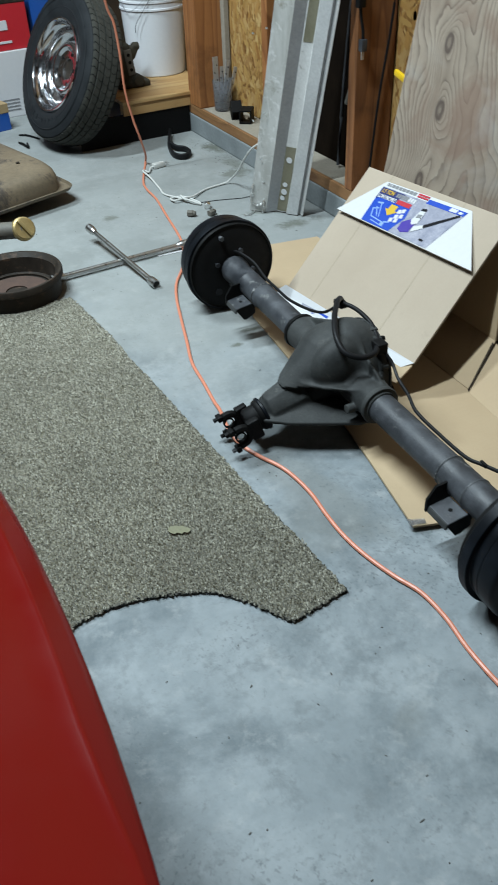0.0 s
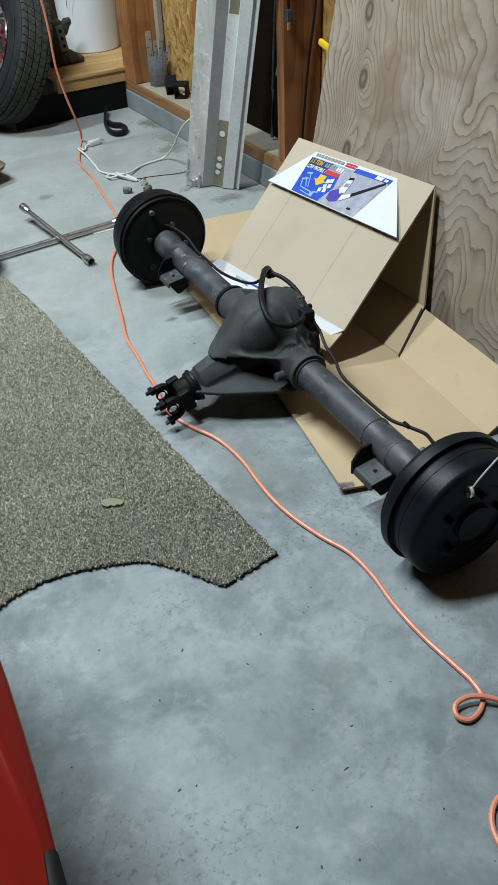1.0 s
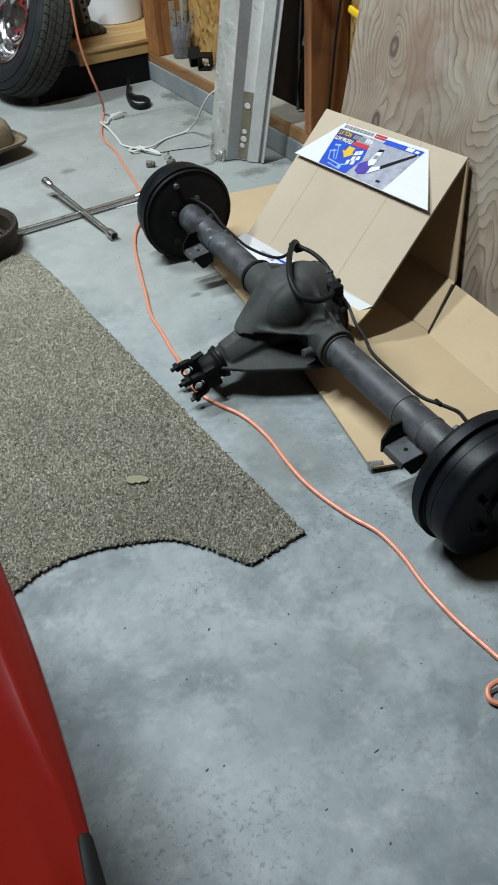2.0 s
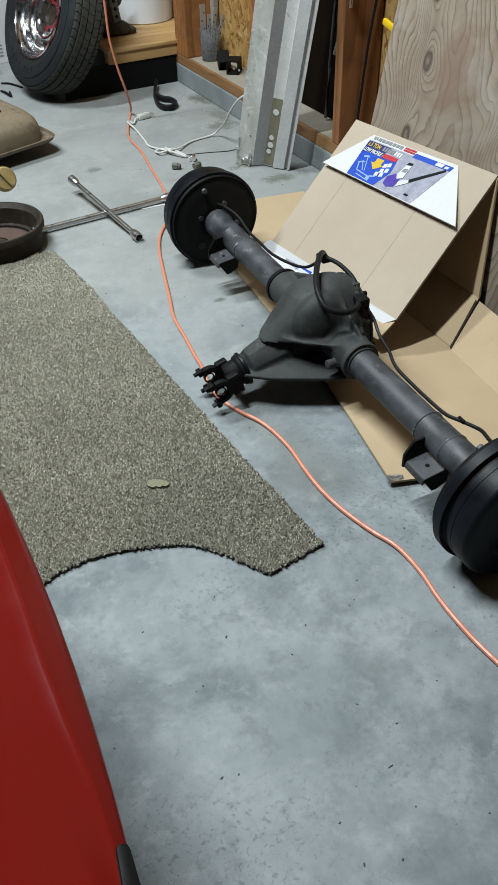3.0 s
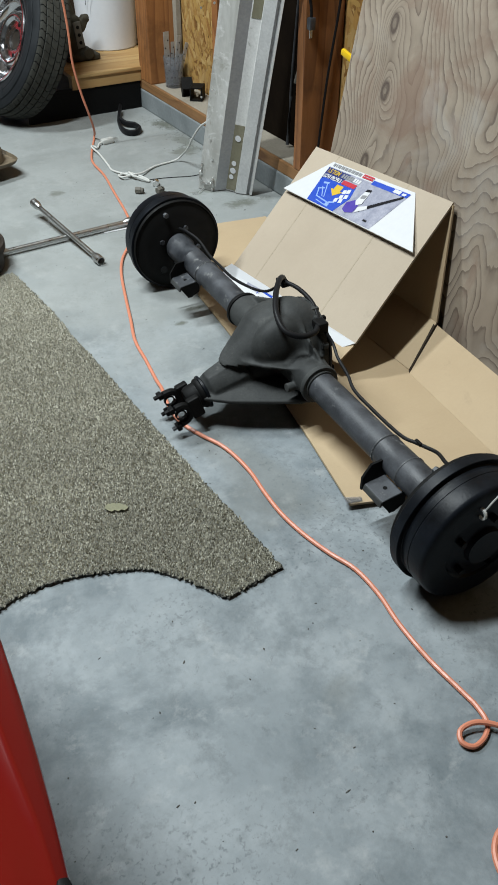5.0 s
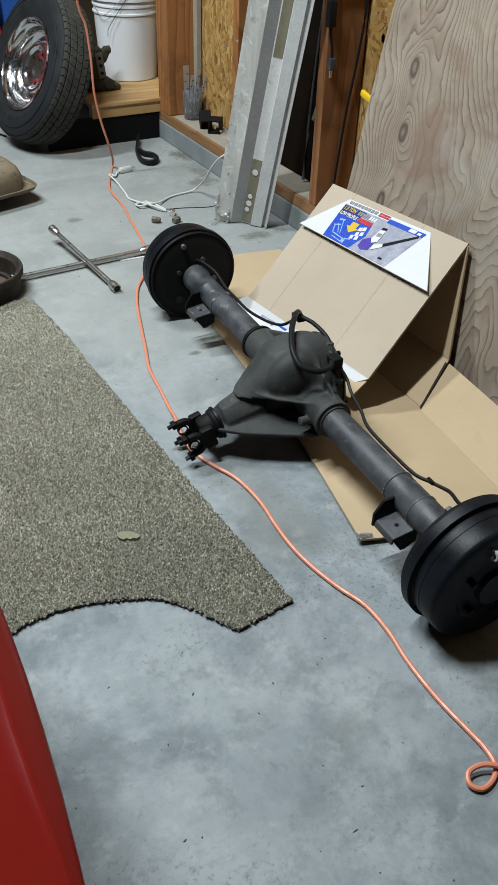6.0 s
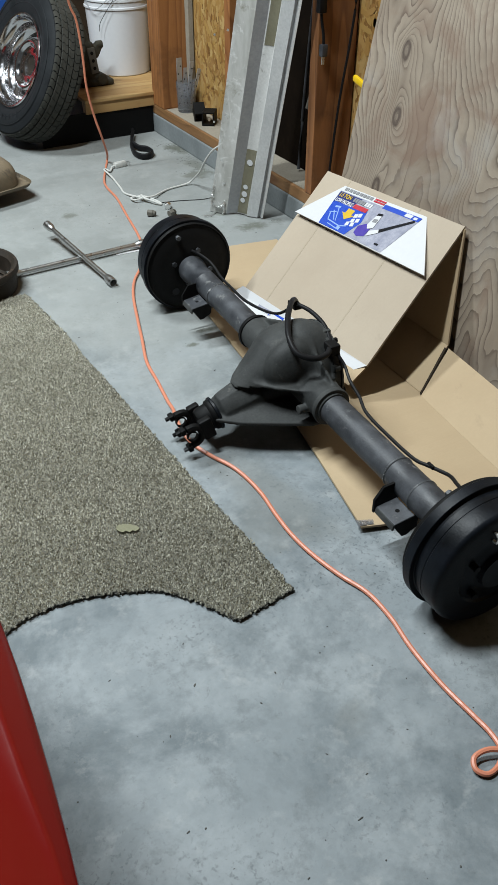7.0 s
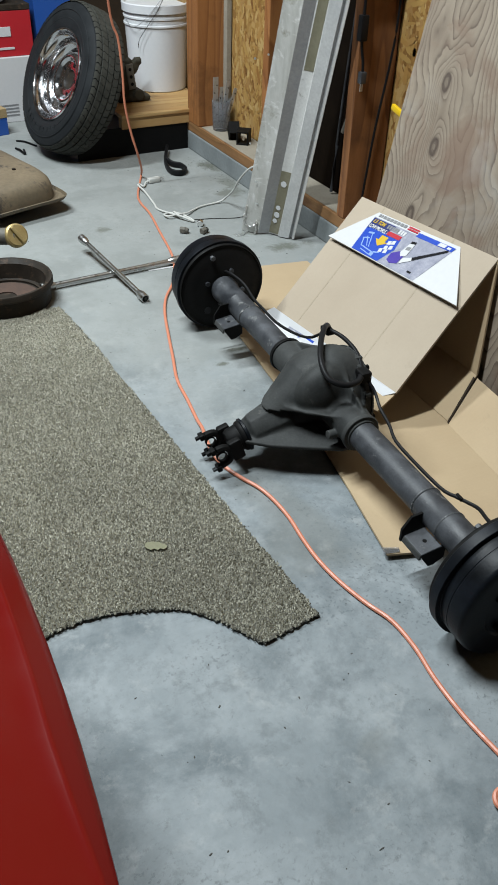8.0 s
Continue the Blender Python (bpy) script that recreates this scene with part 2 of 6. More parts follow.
# Wall and ceiling colours kept dark so that little light bounces.
M_WALL = surface("painted_wall", (0.06, 0.06, 0.06), (0.09, 0.09, 0.088), 3, 80, (0.8, 0.9))
M_CEIL = surface("ceiling_board", (0.09, 0.09, 0.088), (0.12, 0.12, 0.117), 3, 90, (0.8, 0.9))
M_OSB = wood_material("osb_base", (0.50, 0.31, 0.11), (0.30, 0.155, 0.045), "z", 8)
M_FLAKE = island("osb_strand", [(0.24, 0.105, 0.024), (0.42, 0.22, 0.055), (0.56, 0.34, 0.10), (0.48, 0.25, 0.065), (0.66, 0.44, 0.17), (0.36, 0.165, 0.038)], 0.6)
M_CARPET = surface("carpet_backing", (0.07, 0.067, 0.056), (0.11, 0.105, 0.088), 60, 400, (0.9, 1.0))
M_PILE = surface("pile_base_yarn", (0.085, 0.081, 0.066), (0.13, 0.125, 0.10), 60, 400, (0.9, 1.0))
M_TUFT = island("carpet_tuft", [(0.30, 0.285, 0.224), (0.54, 0.515, 0.41), (0.70, 0.672, 0.55), (0.46, 0.438, 0.346), (0.80, 0.772, 0.645), (0.60, 0.575, 0.46), (0.38, 0.36, 0.285)], 0.95, 0.26)
M_CAST = surface("axle_black_paint", (0.024, 0.026, 0.026), (0.080, 0.083, 0.080), 9, 210, (0.58, 0.78), 0.0, 0.0010, (0.105, 0.104, 0.096), 0.60)
M_TUBE = surface("axle_tube_paint", (0.013, 0.015, 0.019), (0.090, 0.096, 0.108), 17, 240, (0.42, 0.66), 0.0, 0.0009, (0.15, 0.152, 0.15), 0.60)
M_WELD = surface("worn_weld", (0.03, 0.033, 0.038), (0.09, 0.095, 0.10), 40, 260, (0.45, 0.6), 0.0, 0.0010, (0.42, 0.42, 0.41), 0.55)
M_DRUM = surface("drum_black_paint", (0.004, 0.0048, 0.006), (0.015, 0.019, 0.027), 11, 220, (0.34, 0.52), 0.0, 0.0006)
M_DARKPART = flat("dark_iron", (0.007, 0.007, 0.007), 0.6)
M_RUBBER = surface("tyre_rubber", (0.016, 0.018, 0.020), (0.027, 0.030, 0.033), 18, 200, (0.5, 0.7), bump=0.0006)
M_TREAD = surface("tread_rubber", (0.042, 0.043, 0.037), (0.075, 0.075, 0.064), 22, 220, (0.75, 0.9), bump=0.0006)
M_HOSE = flat("black_rubber", (0.014, 0.014, 0.015), 0.45)
M_CHROME = flat("chrome", (0.68, 0.68, 0.70), 0.15, 1.0)
M_STEEL = flat("bright_steel", (0.80, 0.80, 0.79), 0.34, 1.0)
M_WRENCH = flat("worn_tool_steel", (0.46, 0.46, 0.45), 0.33, 1.0)
M_RUST = surface("rusty_iron", (0.020, 0.016, 0.012), (0.046, 0.034, 0.024), 20, 220, (0.5, 0.8), 0.0, 0.0012, (0.080, 0.050, 0.032), 0.58)
M_IRON = surface("old_cast_iron", (0.045, 0.040, 0.028), (0.085, 0.075, 0.052), 24, 200, (0.7, 0.85), 0.0, 0.0012, (0.15, 0.14, 0.11), 0.62)
M_RUSTFLOOR = surface("rust_red_iron", (0.075, 0.045, 0.034), (0.12, 0.072, 0.052), 30, 200, (0.8, 0.95), 0.1)
M_CARTON = carton_material("brown_cardboard", (0.51, 0.375, 0.225), (0.57, 0.43, 0.265))
M_CARTON_IN = carton_material("cardboard_lid", (0.455, 0.370, 0.275), (0.515, 0.426, 0.322))
M_CARTON_CREASE = carton_material("cardboard_crease", (0.41, 0.338, 0.242), (0.47, 0.392, 0.286))
M_CARTON_SHADED = flat("shaded_cardboard", (0.20, 0.13, 0.07), 0.85)
M_WHITECARD = flat("white_card", (0.72, 0.72, 0.73), 0.5)
M_BLUE = flat("blue_print", (0.012, 0.07, 0.52), 0.4)
M_NAVY = flat("navy_print", (0.02, 0.03, 0.16), 0.4)
M_GREYPRINT = surface("grey_print", (0.27, 0.28, 0.36), (0.45, 0.45, 0.53), 45, 200, (0.4, 0.5), 0.0, 0.0001)
M_YELLOWPRINT = flat("yellow_print", (0.75, 0.48, 0.03), 0.4)
M_REDPRINT = flat("red_print", (0.55, 0.03, 0.05), 0.4)
M_BLACKPRINT = flat("black_print", (0.015, 0.015, 0.018), 0.4)
M_PURPLE = flat("purple_print", (0.07, 0.04, 0.36), 0.4)
M_PALEBLUE = flat("pale_blue_print", (0.30, 0.45, 0.85), 0.4)
M_PANEL = panel_material()
M_PANEL_GREY = surface("grey_channel", (0.42, 0.43, 0.44), (0.52, 0.53, 0.54), 8, 120, (0.4, 0.55), 0.0)
M_PANEL_ZINC = surface("pale_zinc", (0.60, 0.61, 0.61), (0.74, 0.75, 0.74), 9, 130, (0.42, 0.58), 0.0, 0.0004, (0.88, 0.88, 0.87), 0.63)
M_PANEL_OLIVE = surface("olive_adhesive", (0.21, 0.195, 0.125), (0.27, 0.25, 0.175), 12, 120, (0.6, 0.75))
M_PANEL_WHITE = surface("worn_white_paint", (0.74, 0.74, 0.72), (0.86, 0.86, 0.84), 14, 140, (0.5, 0.65), 0.0, 0.0004, (0.40, 0.40, 0.37), 0.62)
M_BUCKET = flat("white_plastic", (0.88, 0.89, 0.91), 0.38)
M_ORANGE = flat("orange_vinyl", (0.74, 0.265, 0.155), 0.45)
M_WHITEVINYL = flat("white_vinyl", (0.72, 0.72, 0.68), 0.45)
M_TANK = surface("dusty_tank_paint", (0.125, 0.098, 0.062), (0.250, 0.190, 0.118), 4.5, 90, (0.55, 0.75), 0.0, 0.0008, (0.070, 0.055, 0.042), 0.54)
M_PIPE = surface("dirty_filler_pipe", (0.12, 0.11, 0.09), (0.19, 0.175, 0.145), 12, 120, (0.6, 0.8))
M_BRASS = surface("dull_brass", (0.34, 0.25, 0.10), (0.46, 0.36, 0.17), 20, 160, (0.4, 0.55), 0.6)
M_GALV = surface("galvanised_strip", (0.40, 0.42, 0.45), (0.55, 0.57, 0.60), 30, 200, (0.35, 0.5), 0.7)
M_YELLOW = flat("yellow_plastic", (0.86, 0.55, 0.01), 0.4)
M_CRUMB = surface("brown_dirt", (0.07, 0.070, 0.062), (0.12, 0.118, 0.105), 80, 400, (0.8, 0.95))
M_LEAF = surface("dry_leaf", (0.20, 0.195, 0.115), (0.27, 0.26, 0.165), 60, 300, (0.7, 0.85))
M_REDCARTON = flat("red_carton", (0.55, 0.02, 0.03), 0.45)
M_BLUEBIN = flat("blue_plastic", (0.02, 0.10, 0.42), 0.4)
M_TAN = flat("tan_card", (0.42, 0.30, 0.15), 0.7)
M_CARD_GREY = flat("grey_bars", (0.25, 0.25, 0.26), 0.6)


def car_paint():
    n = Nodes("red_car_paint")
    dust = n.noise(9, 6, 0.65, 0.3)
    col = n.mix(n.math("MULTIPLY", n.ramp(dust, [(0.45, 0.0), (0.7, 1.0)]), 0.10), (0.165, 0.0052, 0.0036), (0.178, 0.020, 0.015))
    return n.done(col, n.ramp(dust, [(0.3, 0.20), (0.7, 0.27)]), 0.0, n.noise(260, 2), 0.0001, 0.15, 0.0, Specular_IOR_Level=0.26)


M_CAR = car_paint()


def clear_plastic():
    n = Nodes("clear_plastic")
    return n.done((0.86, 0.88, 0.92), n.ramp(n.noise(40, 3), [(0.3, 0.08), (0.7, 0.25)]), 0.0, None, Transmission_Weight=0.9, IOR=1.15)


M_CLEAR = clear_plastic()

# ---------------------------------------------------------------- shape helpers


def thing(name, m, label, category, group="", kind=""):
    """An Empty at the base of a thing made of parts."""
    ob = new(name)
    ob.empty_display_size = 0.05
    ob.matrix_world = m
    return tagged(ob, label, category, group, kind)


def mesh_of(name, bm, material, smooth=False):
    bmesh.ops.recalc_face_normals(bm, faces=bm.faces)
    me = bpy.data.meshes.new(name)
    bm.to_mesh(me)
    bm.free()
    me.materials.append(material)
    if smooth:
        for p in me.polygons:
            p.use_smooth = True
        me.set_sharp_from_angle(angle=radians(38))
    return me


def part(name, bm, material, parent, label="", m=None, smooth=False):
    ob = new(name, mesh_of(name, bm, material, smooth))
    ob.parent = parent
    if m is not None:
        ob.matrix_basis = m
    return tagged(ob, label)


def single(name, bm, material, label, category, m=None, group="", kind="", smooth=False):
    ob = new(name, mesh_of(name, bm, material, smooth))
    if m is not None:
        ob.matrix_world = m
    return tagged(ob, label, category, group, kind)


def box(sx, sy, sz, at=(0, 0, 0), bevel=0.0, bm=None, turn=None):
    """A box centred at a place."""
    bm = bm or bmesh.new()
    m = Matrix.Translation(at) @ (turn or Matrix.Identity(4)) @ Matrix.Diagonal((sx, sy, sz, 1))
    made = bmesh.ops.create_cube(bm, size=1.0, matrix=m)
    if bevel:
        es = {e for v in made["verts"] for e in v.link_edges}
        bmesh.ops.bevel(bm, geom=list(es), offset=bevel, segments=2, affect="EDGES", profile=0.6)
    return bm


def span(a, b, bevel=0.0, bm=None):
    """A box between two corners."""
    size = [b[i] - a[i] for i in range(3)]
    return box(*size, [(a[i] + b[i]) / 2 for i in range(3)], bevel, bm)


def cyl(r, h, at=(0, 0, 0), axis="z", segs=24, bm=None, r2=None, bevel=0.0):
    bm = bm or bmesh.new()
    turn = {"z": Matrix.Identity(4), "x": Matrix.Rotation(radians(90), 4, "Y"), "y": Matrix.Rotation(radians(-90), 4, "X")}[axis]
    made = bmesh.ops.create_cone(bm, cap_ends=True, segments=segs, radius1=r, radius2=r if r2 is None else r2, depth=h, matrix=Matrix.Translation(at) @ turn)
    if bevel:
        es = {e for v in made["verts"] for e in v.link_edges if len([f for f in e.link_faces if len(f.verts) > 4]) == 1}
        bmesh.ops.bevel(bm, geom=list(es), offset=bevel, segments=2, affect="EDGES")
    return bm


def lathe(profile, segs=48, axis="z", at=(0, 0, 0), bm=None, closed=False):
    """Turns a row of (radius, height) about an axis."""
    bm = bm or bmesh.new()
    turn = {"z": Matrix.Identity(3), "x": Matrix.Rotation(radians(90), 3, "Y"), "y": Matrix.Rotation(radians(-90), 3, "X")}[axis]
    rings = []
    for r, h in profile:
        if r < 1e-6:
            rings.append([bm.verts.new(turn @ Vector((0, 0, h)) + Vector(at))])
            continue
        rings.append([bm.verts.new(turn @ Vector((r * math.cos(2 * math.pi * i / segs), r * math.sin(2 * math.pi * i / segs), h)) + Vector(at)) for i in range(segs)])
    pairs = list(zip(rings, rings[1:])) + ([(rings[-1], rings[0])] if closed else [])
    for a, b in pairs:
        for i in range(segs):
            j = (i + 1) % segs
            quad = [a[i % len(a)], a[j % len(a)], b[j % len(b)], b[i % len(b)]]
            quad = list(dict.fromkeys(quad))
            if len(quad) >= 3:
                bm.faces.new(quad)
    return bm


def curve_points(points, steps=6):
    """A smooth row of points through the given ones."""
    p = [Vector(v) for v in points]
    p = [2 * p[0] - p[1], *p, 2 * p[-1] - p[-2]]
    out = []
    for a, b, c, d in zip(p, p[1:], p[2:], p[3:]):
        for i in range(steps):
            t = i / steps
            out.append(0.5 * ((2 * b) + (c - a) * t + (2 * a - 5 * b + 4 * c - d) * t * t + (3 * b - a - 3 * c + d) * t**3))
    return out + [p[-2]]


def sweep(points, radius, segs=10, steps=6, bm=None, flatten=1.0, taper=None):
    """A round cable through the points."""
    bm = bm or bmesh.new()
    path = curve_points(points, steps) if steps > 1 else [Vector(v) for v in points]
    up, rings = Vector((0, 0, 1)), []
    for i, p in enumerate(path):
        d = (path[min(i + 1, len(path) - 1)] - path[max(i - 1, 0)]).normalized()
        side = d.cross(up)
        if side.length < 0.05:
            side = d.cross(Vector((1, 0, 0)))
        side.normalize()
        top = side.cross(d).normalized()
        r = radius * (taper(i / (len(path) - 1)) if taper else 1)
        rings.append([bm.verts.new(p + r * math.cos(2 * math.pi * k / segs) * side + r * flatten * math.sin(2 * math.pi * k / segs) * top) for k in range(segs)])
    for a, b in zip(rings, rings[1:]):
        for k in range(segs):
            bm.faces.new((a[k], a[(k + 1) % segs], b[(k + 1) % segs], b[k]))
    bm.faces.new(rings[0])
    bm.faces.new(rings[-1])
    return bm


def slab(outline, thick, frame_=None, bm=None):
    """A plate from an outline in x and y, of a thickness downwards, laid by a matrix."""
    bm = bm or bmesh.new()
    m = frame_ or Matrix.Identity(4)
    top = [bm.verts.new(m @ Vector((x, y, 0))) for x, y in outline]
    low = [bm.verts.new(m @ Vector((x, y, -thick))) for x, y in outline]
    bm.faces.new(top)
    bm.faces.new(low)
    for i in range(len(top)):
        j = (i + 1) % len(top)
        bm.faces.new((top[i], top[j], low[j], low[i]))
    return bm


def sheet(corners, thick, bm=None):
    """A plate between corners in space, thick along its own normal, on the lower side."""
    bm = bm or bmesh.new()
    c = [Vector(v) for v in corners]
    n = (c[1] - c[0]).cross(c[-1] - c[0]).normalized()
    if n.z < 0 or (abs(n.z) < 0.05 and n.x > 0):
        n = -n
    top, low = [bm.verts.new(v) for v in c], [bm.verts.new(v - n * thick) for v in c]
    bm.faces.new(top)
    bm.faces.new(low)
    for i in range(len(c)):
        j = (i + 1) % len(c)
        bm.faces.new((top[i], top[j], low[j], low[i]))
    return bm


def basis(origin, along, up):
    """Axes with x along one way and y as near to the other as can be."""
    x = Vector(along).normalized()
    z = x.cross(Vector(up)).normalized()
    y = z.cross(x)
    m = Matrix((x, y, z)).transposed().to_4x4()
    m.translation = Vector(origin)
    return m


# ---------------------------------------------------------------- the room
X_CURB, X_STUD, X_OSB = 1.478, 1.480, 1.620
Y_BACK, X_LEFT, Y_FRONT, CEIL = 4.45, -3.4, -2.8, 3.32

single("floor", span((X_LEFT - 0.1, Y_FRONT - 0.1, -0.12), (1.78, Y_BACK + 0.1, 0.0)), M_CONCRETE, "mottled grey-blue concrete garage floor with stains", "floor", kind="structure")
# Ceiling, west and south walls stay unseen, dark to hold back bounced light.
single("ceiling", span((X_LEFT - 0.1, Y_FRONT - 0.1, CEIL), (1.78, Y_BACK + 0.1, CEIL + 0.05)), M_CEIL, "plain dark board ceiling of the garage, out of view", "ceiling", kind="structure")
single("wall_west", span((X_LEFT - 0.1, Y_FRONT, 0.0), (X_LEFT, Y_BACK, CEIL)), M_WALL, "plain dark painted garage wall behind the car, out of view", "wall", kind="structure")
single("wall_south", span((X_LEFT, Y_FRONT - 0.1, 0.0), (1.78, Y_FRONT, CEIL)), M_WALL, "plain dark painted garage wall at the near end, out of view", "wall", kind="structure")
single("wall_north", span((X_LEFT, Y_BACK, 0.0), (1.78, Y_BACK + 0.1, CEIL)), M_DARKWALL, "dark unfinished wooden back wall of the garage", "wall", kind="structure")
wall_east = single("wall_east", span((X_OSB + 0.004, Y_FRONT, 0.0), (X_OSB + 0.12, Y_BACK, CEIL)), M_OSB, "unfinished stud wall sheathed with strand board", "wall", kind="structure")
single("curb", span((X_CURB, Y_FRONT, 0.0), (X_OSB, Y_BACK, 0.078), 0.006), M_CURB, "grey concrete curb under the stud wall", "curb", kind="structure")
plate = thing("bottom_plate", pose(0, 0, 0.078), "brown wooden bottom plate bolted on the curb", "wall plate", kind="structure")
part("board", span((X_STUD + 0.001, Y_FRONT, 0.0005), (X_OSB, Y_BACK, 0.040), 0.003), M_PLATE, plate)
part("dust", span((X_STUD + 0.012, 1.2, 0.0395), (X_OSB - 0.002, 3.325, 0.0412)), M_PLATE_TOP, plate, "grey dust on the top face")


def stud(y, thick, material, label, depth=0.14):
    return single("stud", span((X_OSB - depth, y, 0.119), (X_OSB - 0.001, y + thick, CEIL), 0.003), material, label, "stud", group="wall studs", kind="structure")


stud(3.332, 0.11, M_STUD, "orange-brown wooden corner post standing on the plate")
stud(2.732, 0.040, M_STUD, "orange-brown wooden stud behind the leaning metal panel")
stud(2.182, 0.040, M_STUD_DARK, "dark red-brown wooden stud with a cable hung on it")
stud(1.78, 0.038, M_STUD, "wooden stud behind the plywood")
stud(1.37, 0.038, M_STUD, "wooden stud behind the plywood")
stud(0.96, 0.038, M_STUD, "wooden stud behind the plywood")
single("corner_strip", span((X_OSB - 0.024, 3.300, 0.120), (X_OSB - 0.002, 3.331, CEIL), 0.002), M_PLATE_TOP, "greyish wooden strip in the wall corner", "strip", kind="structure")


def strands(y0, y1, z0, z1, count, seed):
    """Flat wood strands pressed into the face of the board."""
    rng = random.Random(seed)
    verts, faces = [], []
    for _ in range(count):
        y, z = rng.uniform(y0, y1), rng.uniform(z0, z1)
        ln, wd, a = rng.uniform(0.012, 0.040), rng.uniform(0.0035, 0.011), rng.gauss(math.pi / 2, 0.75)
        x = X_OSB + 0.0035 - rng.uniform(0.0003, 0.0022)
        k = len(verts)
        for u, v in ((-1, -0.5), (-0.6, -1), (0.7, -0.9), (1, 0.2), (0.5, 1), (-0.8, 0.8)):
            u, v = u * ln * rng.uniform(0.8, 1.1), v * wd * rng.uniform(0.7, 1.2)
            yy = min(max(y + u * math.cos(a) - v * math.sin(a), y0), y1)
            zz = min(max(z + u * math.sin(a) + v * math.cos(a), z0), z1)
            verts.append((x, yy, zz))
        faces.append(tuple(range(k, k + 6)))
    me = bpy.data.meshes.new("strand_layer")
    me.from_pydata(verts, [], faces)
    me.materials.append(M_FLAKE)
    ob = new("strand_layer", me)
    ob.parent = wall_east
    return tagged(ob, "pressed golden wood strands", kind="stuff")


strands(2.775, 3.30, 0.12, 1.1, 4200, 3)
strands(1.86, 2.178, 0.12, 1.1, 2600, 4)

# wooden platform at the back
deck = thing("wooden_platform", pose(1.17, 3.44, 0), "low platform of pale raw timber boards at the back wall", "platform")
part("front_board", span((0, -0.004, 0.112), (0.340, 0.038, 0.156), 0.003), M_DECK, deck)
part("deck_board", span((-0.002, -0.012, 0.1565), (0.448, 0.30, 0.172), 0.003), M_DECK, deck)
part("deck_board", span((-0.002, 0.303, 0.1565), (0.448, 0.96, 0.172), 0.003), M_DECK, deck)
# Skirt runs left past the deck to stand in for the tyre's shade.
part("skirt", span((-0.200, 0.004, 0.0), (0.307, 0.012, 0.117)), M_DARKPART, deck, "black board under the front edge, its left end standing in for shade")
part("leg", span((0.01, 0.85, 0.0), (0.05, 0.90, 0.156), 0.002), M_STUD, deck)
part("leg", span((0.25, 0.30, 0.0), (0.29, 0.35, 0.156), 0.002), M_STUD, deck)

# ceiling lamps
for place in (LAMP_FAR, LAMP_NEAR):
    lamp = thing("ceiling_light", pose(place[0], place[1], CEIL), "white strip light fixed under the garage ceiling", "ceiling light", group="strip lights")
    part("housing", span((-0.62, -0.10, -0.06), (0.62, 0.10, 0.0), 0.008), M_BUCKET, lamp)
    part("end_cap", span((-0.64, -0.09, -0.07), (-0.622, 0.09, 0.0), 0.004), M_BUCKET, lamp)
    part("end_cap", span((0.622, -0.09, -0.07), (0.64, 0.09, 0.0), 0.004), M_BUCKET, lamp)

# ---------------------------------------------------------------- plywood sheet
PLY_X, PLY_K, PLY_Y0, PLY_Y1, PLY_LEN = 1.308, 0.190, 0.64, 1.858, 0.90
ply = thing("plywood_sheet", pose(PLY_X, PLY_Y1, 0.002), "weathered plywood sheet with dark knots leaning on the studs", "plywood")
ply_lean = math.atan(PLY_K)
bm = bmesh.new()
turn = Matrix.Rotation(ply_lean, 4, "Y")
for v in bmesh.ops.create_grid(bm, x_segments=1, y_segments=1, size=0.5)["verts"]:
    v.co = Vector((0, v.co.x * (PLY_Y1 - PLY_Y0) - (PLY_Y1 - PLY_Y0) / 2, (v.co.y + 0.5) * PLY_LEN))
face = bm.faces[:]
ext = bmesh.ops.extrude_face_region(bm, geom=face)
for v in ext["geom"]:
    if isinstance(v, bmesh.types.BMVert):
        v.co.x += 0.012
for v in bm.verts:
    v.co = turn @ v.co + Vector((PLY_X, PLY_Y1, 0.002))
ply_face = part("veneer", bm, M_PLY, ply, "grey-brown rotary-cut veneer with knots")
ply_face.matrix_parent_inverse = ply.matrix_world.inverted()

# ---------------------------------------------------------------- axle
AX, AY, AZ, R_DRUM = 0.8529, 1.2838, 0.1284, 0.1284
HALF = 0.5858
Q = R_DRUM / 0.143
axle = thing("rear_axle", pose(AX, AY, 0, 0, 0, -2.93), "black-painted truck rear axle with brake drums lying on concrete", "axle")
UP = Matrix.Translation((0, 0, AZ))


PIN = Vector((-0.224, 0.004, -0.068))
way = Vector((PIN.x, 0, PIN.z)).normalized()
rot = way.to_track_quat("Z", "Y").to_matrix().to_4x4()


# the casting as a field of distances: solids run into one another with cast fillets
def soft_min(a, b, k):
    h = np.clip(0.5 + 0.5 * (b - a) / k, 0.0, 1.0)
    return b + (a - b) * h - k * h * (1.0 - h)


def egg(p, c, r):
    q = [(p[i] - c[i]) / r[i] for i in range(3)]
    k0 = np.sqrt(q[0] ** 2 + q[1] ** 2 + q[2] ** 2)
    k1 = np.sqrt(sum((q[i] / r[i]) ** 2 for i in range(3))) + 1e-9
    return k0 * (k0 - 1.0) / k1


def cone_bar(p, a, b, ra, rb):
    """A round bar from a to b that tapers from one radius to the other."""
    d = [b[i] - a[i] for i in range(3)]
    n = sum(v * v for v in d)
    t = np.clip(sum((p[i] - a[i]) * d[i] for i in range(3)) / n, 0.0, 1.0)
    return np.sqrt(sum((p[i] - a[i] - t * d[i]) ** 2 for i in range(3))) - (ra + (rb - ra) * t)


def drum_of(u, across, r, lo, hi):
    """A flat-ended round bar: u along it, across its distance from the axis."""
    return np.maximum(across - r, np.maximum(lo - u, u - hi))


